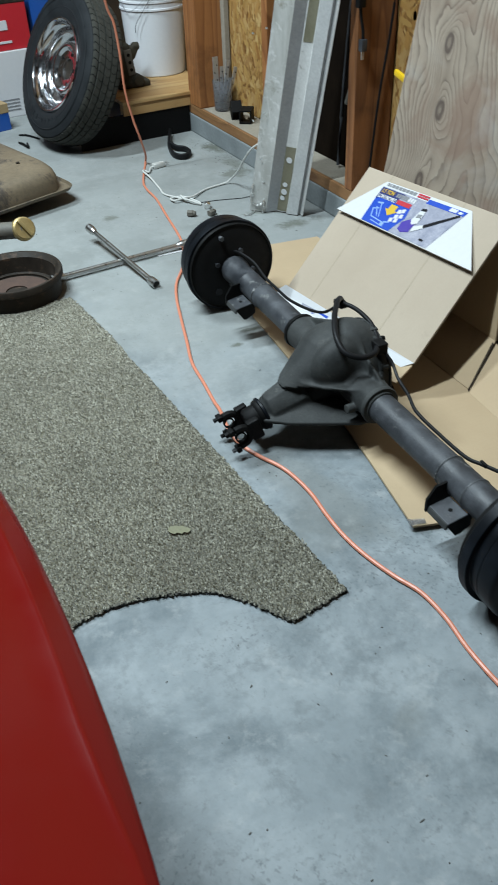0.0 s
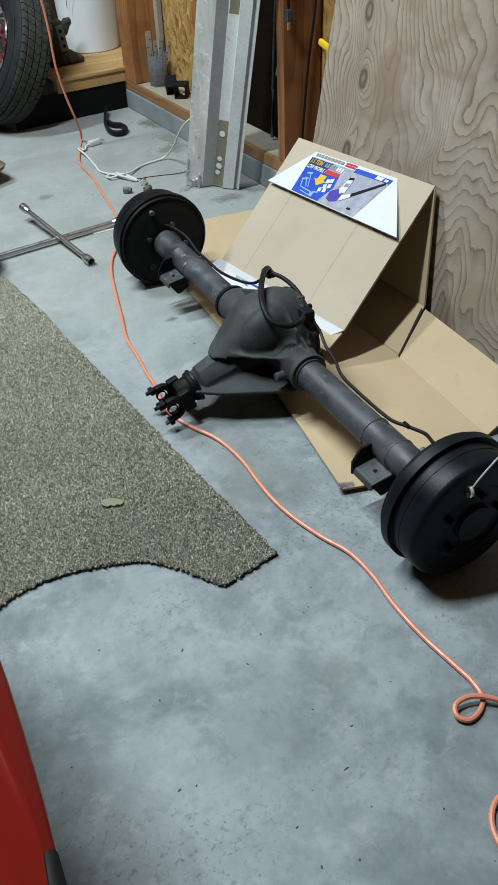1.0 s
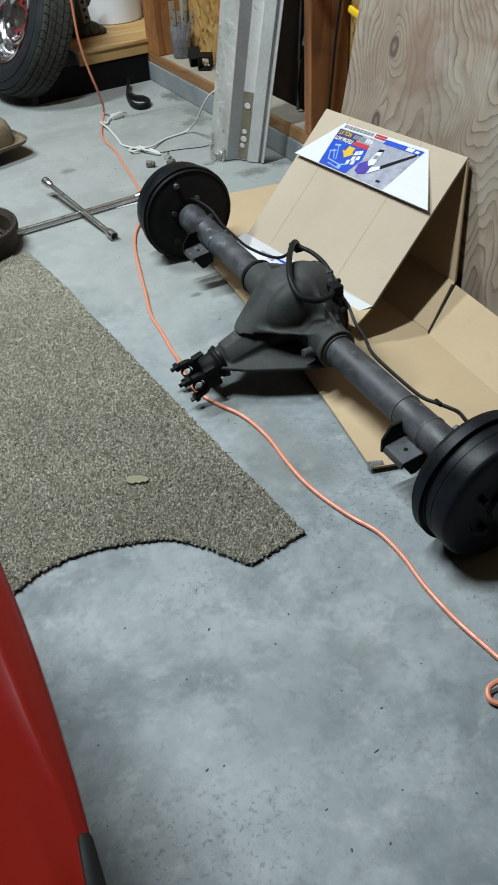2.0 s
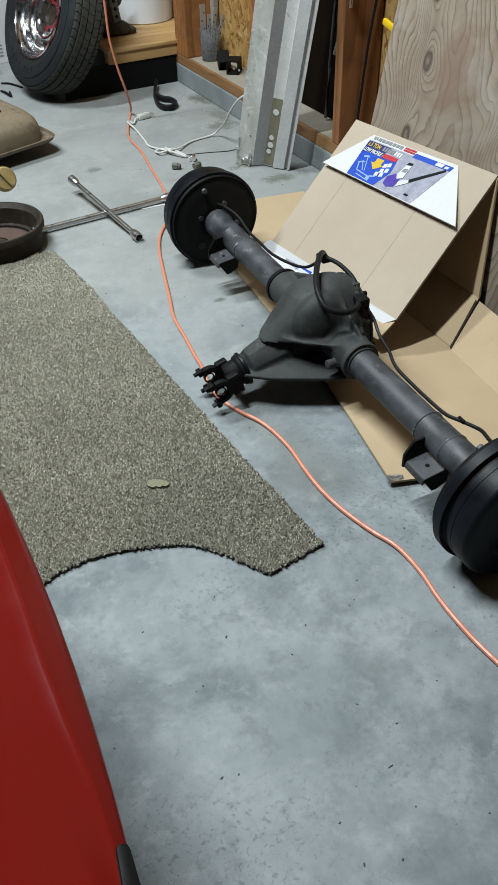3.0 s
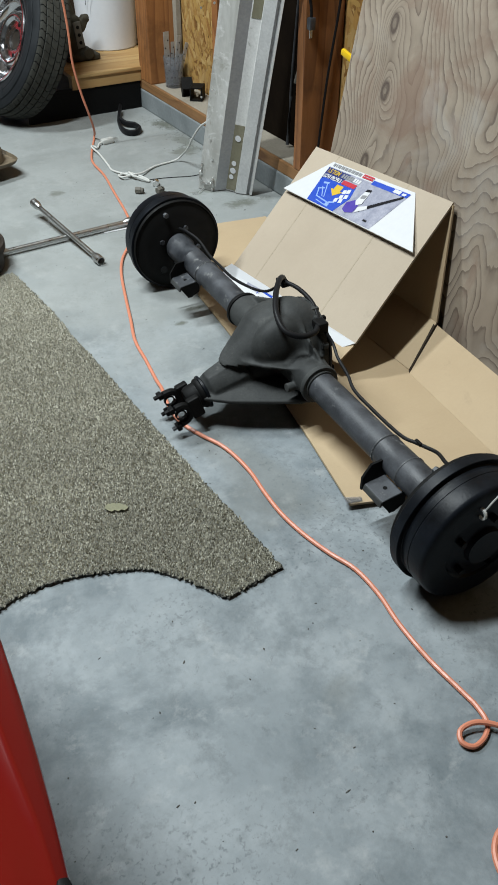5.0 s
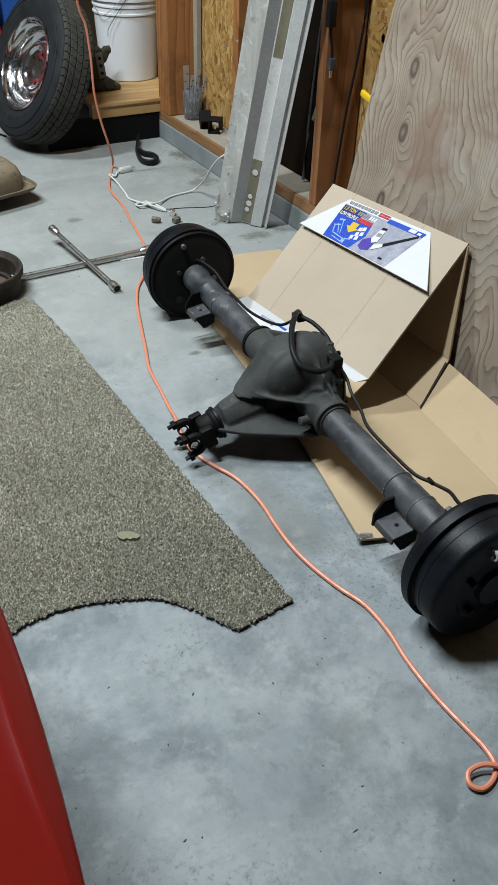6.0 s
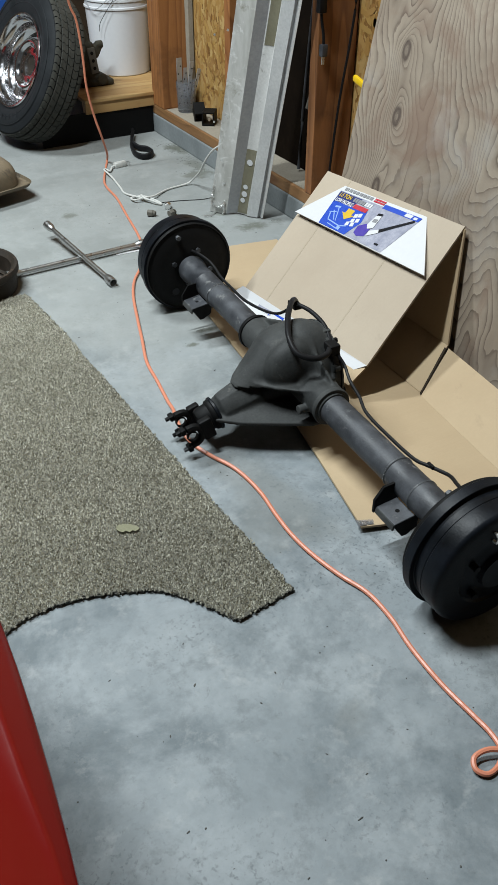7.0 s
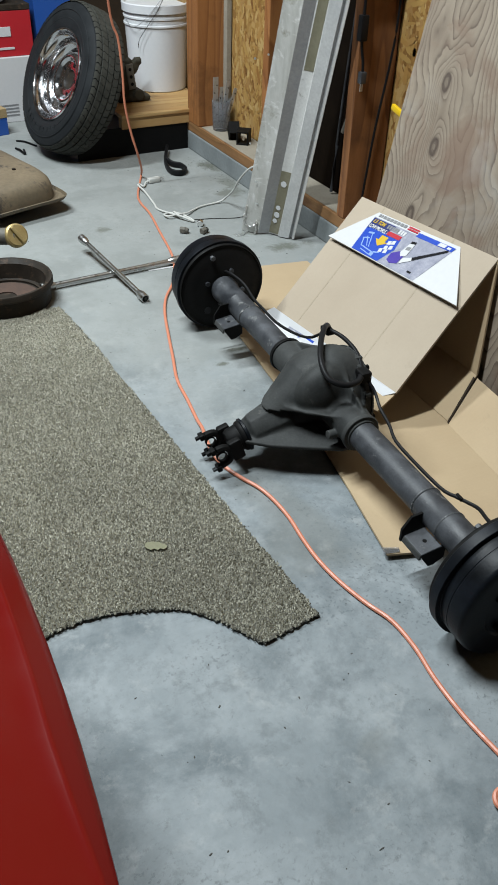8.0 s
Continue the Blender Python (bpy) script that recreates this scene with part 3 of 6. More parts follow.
def plate_of(u, v, poly):
    """Distance in a plane to a polygon, negative inside."""
    best, inn = np.full_like(u, 9.0), np.zeros(u.shape, bool)
    for (x0, y0), (x1, y1) in zip(poly, poly[1:] + poly[:1]):
        ex, ey = x1 - x0, y1 - y0
        t = np.clip(((u - x0) * ex + (v - y0) * ey) / (ex * ex + ey * ey), 0.0, 1.0)
        best = np.minimum(best, (u - x0 - t * ex) ** 2 + (v - y0 - t * ey) ** 2)
        if abs(ey) > 1e-9:
            inn ^= ((y0 > v) != (y1 > v)) & (u < ex * (v - y0) / ey + x0)
    best = np.sqrt(best)
    return np.where(inn, -best, best)


def casting(p):
    x, y, z = p
    body = egg(p, (0.014, 0.0, 0.002), (0.086, 0.092, 0.114))
    nose = cone_bar(p, (-0.034, 0.016, 0.026), tuple(way * 0.150), 0.068, 0.041)
    body = soft_min(body, nose, 0.022)
    gear = egg(p, (-0.024, -0.040, 0.036), (0.070, 0.042, 0.070))
    body = soft_min(body, gear, 0.008)
    far_gear = egg(p, (-0.010, 0.060, 0.018), (0.060, 0.045, 0.066))
    body = soft_min(body, far_gear, 0.016)
    # the lip that overhangs the narrower belly, and runs out to the tubes
    lip_out = [(-0.100, -0.004), (-0.114, -0.034), (-0.086, -0.072), (-0.052, -0.101), (-0.010, -0.130), (0.030, -0.146), (0.050, -0.080), (0.050, 0.080), (0.030, 0.150), (-0.010, 0.128), (-0.050, 0.100), (-0.084, 0.074), (-0.108, 0.046), (-0.100, 0.014)]
    lip = np.maximum(plate_of(x, y, lip_out), np.abs(z - 0.018 - 0.12 * np.minimum(0.0, x + 0.07)) - 0.0030)
    upper = soft_min(body, lip, 0.011)
    cut = np.maximum(upper, 0.013 + 0.12 * np.minimum(0.0, x + 0.07) - z)
    belly = soft_min(egg(p, (0.026, 0.0, -0.028), (0.074, 0.060, 0.070)), cone_bar(p, (-0.02, 0.0, -0.020), tuple(way * 0.170), 0.044, 0.035), 0.02)
    solid = np.minimum(cut, belly)
    # sleeves for the tubes
    ring = np.sqrt(x * x + z * z)
    sleeve = drum_of(y, ring, 0.0395, -0.158, 0.192)
    solid = soft_min(solid, sleeve, 0.012)
    # upright ribs from the bowl down to the sleeves
    for s in (-1, 1):
        foot = 0.146 if s < 0 else 0.182
        tri = [(0.050, 0.096), (foot, 0.037), (foot, 0.010), (0.050, 0.010)]
        rib = np.maximum(plate_of(y * s, z, tri), np.abs(x - 0.006 - 0.10 * (y * s - 0.05)) - 0.0034)
        solid = soft_min(solid, rib, 0.008)
    # the lower web, dished between its rim and the belly
    low = [(-0.206, -0.030), (-0.160, -0.066), (-0.092, -0.102), (-0.026, -0.135), (0.03, -0.140), (0.03, 0.140), (-0.026, 0.135), (-0.092, 0.102), (-0.160, 0.066), (-0.206, 0.030)]
    d = plate_of(x, y, low)
    web = np.maximum(d, np.abs(z + 0.054 - 0.38 * np.clip(-d - 0.006, 0.0, 0.05)) - 0.0042)
    solid = soft_min(solid, web, 0.006)
    # eight-sided neck with a ledge along each side
    u = -(x * -way.x + z * -way.z)
    side, high = y - 0.004, -x * way.z + z * way.x
    high = -high
    eight = np.maximum(np.maximum(np.abs(side), np.abs(high)), (np.abs(side) + np.abs(high)) * 0.735)
    neck = np.maximum(eight - (0.0425 - 0.11 * (u - 0.12)), np.maximum(0.10 - u, u - 0.186))
    solid = soft_min(solid, neck, 0.008)
    ledge = np.maximum(np.maximum(np.abs(side) - 0.049 + 0.12 * (u - 0.12), np.abs(high + 0.010) - 0.0045), np.maximum(0.09 - u, u - 0.180))
    solid = soft_min(solid, ledge, 0.004)
    # face for the cover
    face_ = drum_of(x, np.sqrt(y * y + z * z), 0.099, 0.046, 0.062)
    solid = soft_min(solid, face_, 0.006)
    # small boss and drain tab in front
    boss = drum_of(-x, np.sqrt((y + 0.122) ** 2 + (z + 0.014) ** 2), 0.010, 0.02, 0.058)
    return np.minimum(solid, boss)


def surface_net(field, lo, hi, step):
    """A closed mesh of quads where the field passes through nought."""
    axes = [np.arange(lo[i], hi[i], step) for i in range(3)]
    f = field(np.meshgrid(*axes, indexing="ij"))
    n = f.shape
    inside_ = f < 0
    corner = [(i, j, k) for i in (0, 1) for j in (0, 1) for k in (0, 1)]
    cut = lambda a, o: a[o[0]:n[0] - 1 + o[0], o[1]:n[1] - 1 + o[1], o[2]:n[2] - 1 + o[2]]
    count = sum(cut(inside_, o).astype(int) for o in corner)
    live = (count > 0) & (count < 8)
    total, hits = np.zeros((*live.shape, 3)), np.zeros(live.shape)
    for a in corner:
        for ax in range(3):
            if a[ax]:
                continue
            b = tuple(1 if i == ax else a[i] for i in range(3))
            fa, fb = cut(f, a), cut(f, b)
            m = (fa < 0) != (fb < 0)
            t = np.where(m, fa / np.where(m, fa - fb, 1.0), 0.0)
            for i in range(3):
                total[..., i] += np.where(m, a[i] + (t if i == ax else 0.0), 0.0)
            hits += m
    cells = np.argwhere(live)
    verts = (cells + total[live] / hits[live][:, None]) * step + np.array(lo)
    index = np.full(live.shape, -1)
    index[live] = np.arange(len(cells))
    faces = []
    for ax in range(3):
        u, v = (ax + 1) % 3, (ax + 2) % 3
        a = np.moveaxis(inside_, (ax, u, v), (0, 1, 2))
        ix = np.moveaxis(index, (ax, u, v), (0, 1, 2))
        flip = a[:-1, 1:-1, 1:-1]
        e = np.argwhere(flip != a[1:, 1:-1, 1:-1])
        q = np.stack([ix[e[:, 0], e[:, 1] + du, e[:, 2] + dv] for du, dv in ((0, 0), (1, 0), (1, 1), (0, 1))], 1)
        way_in = flip[e[:, 0], e[:, 1], e[:, 2]]
        q[~way_in] = q[~way_in][:, ::-1]
        faces.append(q)
    me = bpy.data.meshes.new("housing")
    me.from_pydata(verts.tolist(), [], np.concatenate(faces).tolist())
    return me


me = surface_net(casting, (-0.22, -0.17, -0.125), (0.085, 0.21, 0.135), 0.0028)
me.materials.append(M_CAST)
for p_ in me.polygons:
    p_.use_smooth = True
housing = new("housing", me)
housing.parent = axle
housing.matrix_basis = UP
tagged(housing, "dusty black cast differential housing")
for s, y0 in ((-1, 0.150), (1, 0.184)):
    turned = UP @ (Matrix.Identity(4) if s > 0 else Matrix.Rotation(math.pi, 4, "Z"))
    part("collar", lathe([(0.033, y0), (0.0425, y0 + 0.002), (0.0435, y0 + 0.009), (0.0415, y0 + 0.013), (0.0345, y0 + 0.014), (0.0345, y0 + 0.018), (0.0300, y0 + 0.019)], 48, "y", (0, 0, 0)), M_DARKPART if s > 0 else M_CAST, axle, "", turned, True)
    part("axle_tube", lathe([(0.0312, y0), (0.0312, 0.395), (0.0320, 0.396), (0.0324, 0.3985), (0.0320, 0.401), (0.0316, 0.403), (0.0320, 0.470), (0.0328, 0.4715), (0.0330, 0.474), (0.0328, 0.4765), (0.0322, 0.478), (0.0325, HALF - 0.045), (0.037, HALF - 0.03), (0.037, HALF)], 48, "y"), M_TUBE, axle, "grey-black painted steel axle tube", turned, True)

for s, y0 in ((-1, 0.3985), (-1, 0.474), (1, 0.3985)):
    bead = lathe([(0.0318, y0 - 0.0030), (0.0336, y0 - 0.0012), (0.0336, y0 + 0.0012), (0.0318, y0 + 0.0030)], 48, "y")
    part("weld_bead", bead, M_WELD, axle, "worn weld seam with bare pale metal", UP @ (Matrix.Identity(4) if s > 0 else Matrix.Rotation(math.pi, 4, "Z")), True)

# cover with bolts on the wall side of the housing
cover = part("cover", lathe([(0.094, 0.0618), (0.1005, 0.0620), (0.1015, 0.0640), (0.1005, 0.0670), (0.090, 0.0685), (0.080, 0.078), (0.060, 0.086), (0.030, 0.090), (0.0, 0.090)], 48, "x"), M_CAST, axle, "", UP, True)
for i in range(10):
    a = 2 * math.pi * i / 10 + 0.2
    part("bolt", cyl(0.0062, 0.010, (0.071, 0.093 * math.cos(a), 0.093 * math.sin(a)), "x", 6), M_DARKPART, cover)
    part("bolt_boss", cyl(0.0095, 0.016, (0.053, 0.095 * math.cos(a), 0.095 * math.sin(a)), "x", 12, bevel=0.002), M_CAST, cover)

# pinion yoke
yoke_m = UP @ Matrix.Translation(PIN - way * 0.022) @ rot @ Matrix.Scale(0.95, 4)
yoke = part("yoke", lathe([(0.0, 0.034), (0.026, 0.034), (0.031, 0.026), (0.032, 0.004), (0.036, 0.0), (0.0375, -0.006), (0.036, -0.012), (0.026, -0.014)], 32), M_DARKPART, axle, "black pinion yoke", yoke_m, True)
part("dust_ring", lathe([(0.0365, -0.016), (0.0400, -0.014), (0.0400, -0.009), (0.0365, -0.007)], 40, closed=True), M_DRUM, yoke, "", None, True)
for a in (0.12, 0.12 + math.pi):
    m = Matrix.Rotation(a, 4, "Z")
    ear = bmesh.new()
    box(0.020, 0.050, 0.030, (0.036, 0, 0.026), 0.005, ear)
    arc = [(0.037, 0.0215 * math.cos(t_), 0.062 - 0.0215 * math.sin(t_)) for t_ in (math.pi * k / 8 for k in range(9))]
    sweep([(0.037, 0.0225, 0.080)] + arc + [(0.037, -0.0225, 0.080)], 0.0085, 10, 2, ear)
    for s_ in (-1, 1):
        box(0.022, 0.014, 0.012, (0.037, s_ * 0.024, 0.080), 0.003, ear)
    part("ear", ear, M_DARKPART, yoke, "", m)
    strap = lathe([(0.0105, -0.005), (0.0130, -0.005), (0.0130, 0.005), (0.0105, 0.005)], 20, "x", (0.037, 0, 0.064), closed=True)
    part("strap", strap, M_DARKPART, yoke, "", m, True)
    for s in (-1, 1):
        part("strap_bolt", cyl(0.0055, 0.012, (0.037, s * 0.024, 0.089), "z", 6), M_TUBE if a < 1 and s < 0 else M_DARKPART, yoke, "", m)


def drum_end(s):
    """The backing plate, the drum and what shows on them at one end of the axle."""
    m = UP @ (Matrix.Identity(4) if s > 0 else Matrix.Rotation(math.pi, 4, "Z")) @ Matrix.Translation((0, HALF, 0))
    bp = part("backing_plate", lathe([(r * Q, h) for r, h in ((0.040, -0.010), (0.062, -0.011), (0.070, -0.007), (0.092, -0.006), (0.112, -0.002), (0.124, 0.004), (0.130, 0.0045), (0.1345, 0.001), (0.1365, 0.004), (0.1365, 0.010), (0.040, 0.010))], 64, "y"), M_DARKPART, axle, "black pressed steel backing plate", m, True)
    drum_part = part("brake_drum", lathe([(r * Q, h) for r, h in ((0.128, 0.0115), (0.1422, 0.0115), (0.1430, 0.0123), (0.1430, 0.0296), (0.1422, 0.0304), (0.1335, 0.0306), (0.1325, 0.0316), (0.1325, 0.0400), (0.1340, 0.0408), (0.1342, 0.0500), (0.1332, 0.0508), (0.1332, 0.0524), (0.1342, 0.0532), (0.1338, 0.0790), (0.1318, 0.0840), (0.1270, 0.0868), (0.1150, 0.0880), (0.082, 0.0890), (0.078, 0.0850), (0.060, 0.0850), (0.050, 0.0885), (0.040, 0.0885), (0.038, 0.098), (0.0, 0.098))], 72, "y"), M_DRUM, axle, "satin black finned brake drum", m, True)
    for i in range(5):
        a = 2 * math.pi * i / 5 + 0.5
        part("wheel_stud", cyl(0.0062, 0.016, (0.057 * math.cos(a), 0.091, 0.057 * math.sin(a)), "y", 10), M_DARKPART, drum_part)
    for x, z in ((-0.033, 0.094), (0.021, 0.050), (-0.048, 0.022), (-0.012, -0.040), (0.055, -0.010)):
        part("plate_bolt", cyl(0.0068, 0.010, (s * x, -0.011, z), "y", 6), M_TUBE, bp)
    part("adjuster_plug", cyl(0.013, 0.012, (-0.046 * s, -0.002, -0.060), "y", 16, bevel=0.003), M_RUBBER, bp)
    return m


drum_end(1)
drum_end(-1)
for s in (-1, 1):
    y0 = -0.466 if s < 0 else 0.436
    perch = part("spring_perch", box(0.044, 0.056, 0.005, (-0.048, y0, -0.026), 0.0015, None, Matrix.Rotation(radians(-9), 4, "Y")), M_TUBE, axle, "grey-black bent steel plate", UP)
    part("bent_lip", box(0.005, 0.056, 0.012, (-0.0705, y0, -0.0345), 0.0015, None, Matrix.Rotation(radians(14), 4, "Y")), M_CAST, perch)
    tri = [(-0.072, -0.046), (-0.072, -0.018), (-0.054, 0.008), (-0.030, 0.010), (-0.014, -0.024), (-0.030, -0.046)]
    part("side_plate", slab(tri, 0.005, Matrix.Translation((0, y0 + 0.0335, 0)) @ Matrix.Rotation(radians(90), 4, "X")), M_DARKPART, perch)
    tri = [(-0.068, -0.036), (-0.068, -0.028), (-0.018, -0.022), (-0.018, -0.050), (-0.040, -0.062), (-0.050, -0.062)]
    part("side_plate", slab(tri, 0.005, Matrix.Translation((0, y0 - 0.0285, 0)) @ Matrix.Rotation(radians(90), 4, "X")), M_DARKPART, perch)
    part("bolt_hole", cyl(0.0042, 0.001, (-0.046, y0 - 0.002, -0.0228), "z", 12), M_DARKPART, perch)

line = sweep([(0.020, -0.580, 0.048), (0.030, -0.545, 0.050), (0.040, -0.515, 0.042), (0.054, -0.480, 0.030), (0.050, -0.455, 0.026), (0.042, -0.432, 0.024), (0.031, -0.396, 0.022), (0.031, -0.298, 0.021), (0.033, -0.236, 0.024), (0.046, -0.190, 0.030), (0.054, -0.140, 0.038), (0.060, -0.105, 0.056), (0.052, -0.076, 0.078)], 0.0036, 8)
part("brake_line", line, M_HOSE, axle, "thin dark brake line", UP, True)
part("line_clip", box(0.006, 0.018, 0.008, (0.044, -0.436, 0.026), 0.002), M_DARKPART, axle, "", UP)
line = sweep([(0.000, 0.582, 0.052), (0.016, 0.555, 0.048), (0.032, 0.510, 0.036), (0.030, 0.442, 0.024), (0.030, 0.380, 0.022), (0.030, 0.308, 0.022), (0.040, 0.230, 0.030), (0.056, 0.185, 0.038), (0.064, 0.150, 0.064), (0.060, 0.118, 0.094), (0.050, 0.094, 0.108)], 0.0036, 8)
part("brake_line", line, M_HOSE, axle, "thin dark brake line", UP, True)
hose = sweep([(0.063, 0.110, 0.100), (0.048, 0.095, 0.118), (0.023, 0.065, 0.128), (-0.012, 0.015, 0.128), (-0.040, -0.040, 0.116), (-0.042, -0.080, 0.098), (-0.014, -0.100, 0.088), (0.020, -0.096, 0.086), (0.044, -0.072, 0.086)], 0.0064, 12)
part("brake_hose", hose, M_HOSE, axle, "black rubber brake hose", UP, True)
hose = sweep([(0.050, 0.092, 0.110), (0.064, 0.050, 0.108), (0.068, 0.000, 0.100), (0.060, -0.040, 0.090), (0.048, -0.066, 0.084)], 0.0050, 10)
part("brake_hose", hose, M_HOSE, axle, "black rubber brake hose", UP, True)
part("junction_block", box(0.026, 0.030, 0.024, (0.048, -0.072, 0.082), 0.004), M_DARKPART, axle, "", UP)
part("hose_bracket", box(0.020, 0.034, 0.012, (0.050, 0.094, 0.106), 0.003), M_DARKPART, axle, "", UP)
part("vent_tag", box(0.022, 0.030, 0.010, (0.060, -0.015, 0.094), 0.003), M_CAST, axle, "", UP)
tie = sweep([(-0.021, -HALF - 0.094, 0.083), (-0.008, -HALF - 0.100, 0.112), (0.010, -HALF - 0.110, 0.150), (0.032, -HALF - 0.122, 0.190)], 0.0015, 6)
part("zip_tie", tie, M_WHITEVINYL, axle, "white plastic tie through the drum", UP)
tie = lathe([(0.007, -0.002), (0.0105, -0.002), (0.0105, 0.002), (0.007, 0.002)], 16, "x", (-0.021, -HALF - 0.092, 0.080), closed=True)
part("tie_knot", tie, M_WHITEVINYL, axle, "", UP)

# ---------------------------------------------------------------- cardboard carton
carton = thing("cardboard_carton", pose(1.05, 1.5, 0), "large opened brown cardboard carton with a printed flap", "cardboard box")
INV = carton.matrix_world.inverted()


def carton_part(name, bm, material, label="", parent=None):
    ob = part(name, bm, material, parent or carton, label)
    if parent is None:
        ob.matrix_parent_inverse = INV
    return ob


T = 0.005
A, B = Vector((1.347, 1.903, 0.305)), Vector((1.353, 1.340, 0.341))
LL, LR = Vector((1.030, 1.824, 0.049)), Vector((1.043, 1.267, 0.090))
carton_part("lid_panel", sheet([A, B, LR, LL], T), M_CARTON_IN, "sloping pale brown cardboard panel")
BEND_L, BEND_R = Vector((1.300, 1.900, 0.074)), Vector((1.293, 1.270, 0.071))
carton_part("back_panel", sheet([A - Vector((0.006, 0, 0.008)), B - Vector((0.003, 0.004, 0.006)), BEND_R, BEND_L], T), M_CARTON, "dark inner back of the carton")
carton_part("back_panel", sheet([BEND_L, BEND_R, Vector((1.170, 1.212, 0.0075)), Vector((1.192, 1.880, 0.0075))], T), M_CARTON)
carton_part("bottom_panel", sheet([(1.125, 0.862, 0.0055), (1.168, 1.203, 0.0055), (1.250, 1.250, 0.0055), (1.262, 1.95, 0.0055), (1.330, 2.02, 0.0055), (1.337, 2.158, 0.0055), (1.173, 2.187, 0.0055), (1.085, 2.05, 0.0055), (0.905, 1.80, 0.0055), (0.842, 1.25, 0.0065), (0.812, 1.10, 0.009), (0.765, 0.890, 0.016), (0.84, 0.865, 0.014)], 0.005), M_CARTON, "flat brown cardboard lying on the floor")
# Darker cardboard puts the shade below the lifted corner into the colour.
carton_part("under_flap", sheet([(0.772, 0.900, 0.005), (0.90, 0.868, 0.005), (0.92, 0.95, 0.005), (0.80, 1.02, 0.005)], 0.004), M_CARTON_SHADED, "folded under flap, coloured dark for the shade below the panel")
carton_part("tape", sheet([(0.758, 0.893, 0.018), (0.790, 0.884, 0.0175), (0.795, 0.895, 0.018), (0.764, 0.910, 0.018)], 0.0006), M_CLEAR, "torn clear tape")
carton_part("side_panel", sheet([(1.163, 1.200, 0.006), (1.123, 0.865, 0.006), (1.240, 0.86, 0.072), (1.288, 1.260, 0.070)], T), M_CARTON, "upright brown side panel")
# Dark strip painting the shade inside the cut slit.
carton_part("slit_edge", sheet([(1.163, 1.2015, 0.0075), (1.2825, 1.2625, 0.0695), (1.2855, 1.2715, 0.0690), (1.166, 1.2085, 0.0075)], 0.003), M_DARKWALL, "dark strip painted as the shade in the cut slit")
low_flap = carton_part("lower_flap", sheet([LL + Vector((-0.003, 0.004, 0.006)), LR + Vector((0.0, 0.0, 0.001)), Vector((1.010, 1.310, 0.058)), Vector((0.958, 1.340, 0.030)), Vector((0.978, 1.79, 0.020)), Vector((1.012, 1.850, 0.034))], 0.003), M_WHITECARD, "white printed lower flap")
carton_part("tab", sheet([LR + Vector((-0.002, 0.002, -0.006)), LR + Vector((-0.002, 0.075, -0.010)), Vector((0.985, 1.35, 0.045)), Vector((0.996, 1.267, 0.052))], 0.004), M_CARTON)
# creases across the lid
n_lid = (B - A).cross(LR - A).normalized()
n_lid = n_lid if n_lid.z > 0 else -n_lid
for k in (0.20, 0.72):
    a, b = A.lerp(B, k), LL.lerp(LR, k)
    w = (B - A).normalized() * 0.0022
    carton_part("crease", sheet([a - w + n_lid * 0.0003, a + w + n_lid * 0.0003, b + w + n_lid * 0.0003, b - w + n_lid * 0.0003], 0.0006), M_CARTON_CREASE)

# the printed flap, folded over near the ridge and lifted at its lower edge
F_UL, F_UR = Vector((1.331, 1.793, 0.299)), Vector((1.340, 1.460, 0.325))
F_LL, F_LR = Vector((1.218, 1.868, 0.222)), Vector((1.222, 1.312, 0.258))
flap = carton_part("print_flap", sheet([F_UL, F_UR, F_LR, F_LL], 0.004), M_WHITECARD, "white flap printed in blue with a floor jack")
n_flap = (F_UR - F_UL).cross(F_LL - F_UL).normalized()
n_flap = n_flap if n_flap.z > 0 else -n_flap


def on_flap(u, v, lift):
    """A place on the flap: u along its hinge, v down to its free edge."""
    top = F_UL.lerp(F_UR, u)
    low = F_LL.lerp(F_LR, 0.20 + 0.50 * u)
    return top.lerp(low, v) + n_flap * lift


def printed(name, quad, material, lift=0.0008, label=""):
    bm = sheet([on_flap(u, v, lift) for u, v in quad], 0.0004)
    return part(name, bm, material, flap, label)


def rect(u0, v0, u1, v1):
    return [(u0, v0), (u1, v0), (u1, v1), (u0, v1)]


printed("print_field", [(0.0, 0.13), (0.99, 0.13), (0.99, 0.985), (0.02, 0.985)], M_GREYPRINT, 0.0008, "grey photo print")
printed("print_field", [(0.0, 0.40), (0.46, 0.36), (0.50, 0.62), (0.44, 0.985), (0.02, 0.985)], M_BLUE, 0.0013, "blue print field")
printed("print_field", rect(0.56, 0.07, 0.99, 0.17), M_BLUE, 0.0013, "blue print band")
printed("print_field", [(0.0, 0.15), (0.30, 0.15), (0.24, 0.43), (0.0, 0.43)], M_NAVY, 0.0013, "dark title field")
for u0, u1 in ((0.03, 0.055), (0.065, 0.078), (0.09, 0.125), (0.135, 0.17), (0.18, 0.215), (0.225, 0.26), (0.27, 0.305), (0.315, 0.35), (0.36, 0.395)):
    printed("writing_bar", rect(u0, 0.025, u1, 0.095), M_CARD_GREY, 0.0012)
printed("writing_bar", rect(0.42, 0.02, 0.55, 0.055), M_REDPRINT, 0.0018)
printed("writing_bar", rect(0.42, 0.07, 0.55, 0.105), M_REDPRINT, 0.0018)
for k in range(8):
    printed("writing_bar", rect(0.215 + k * 0.031, 0.175, 0.238 + k * 0.031, 0.27), M_WHITECARD if k > 4 else M_CARD_GREY, 0.0018)
printed("writing_bar", rect(0.27, 0.30, 0.45, 0.40), M_REDPRINT, 0.0018)
printed("writing_bar", rect(0.82, 0.08, 0.90, 0.155), M_WHITECARD, 0.0018)
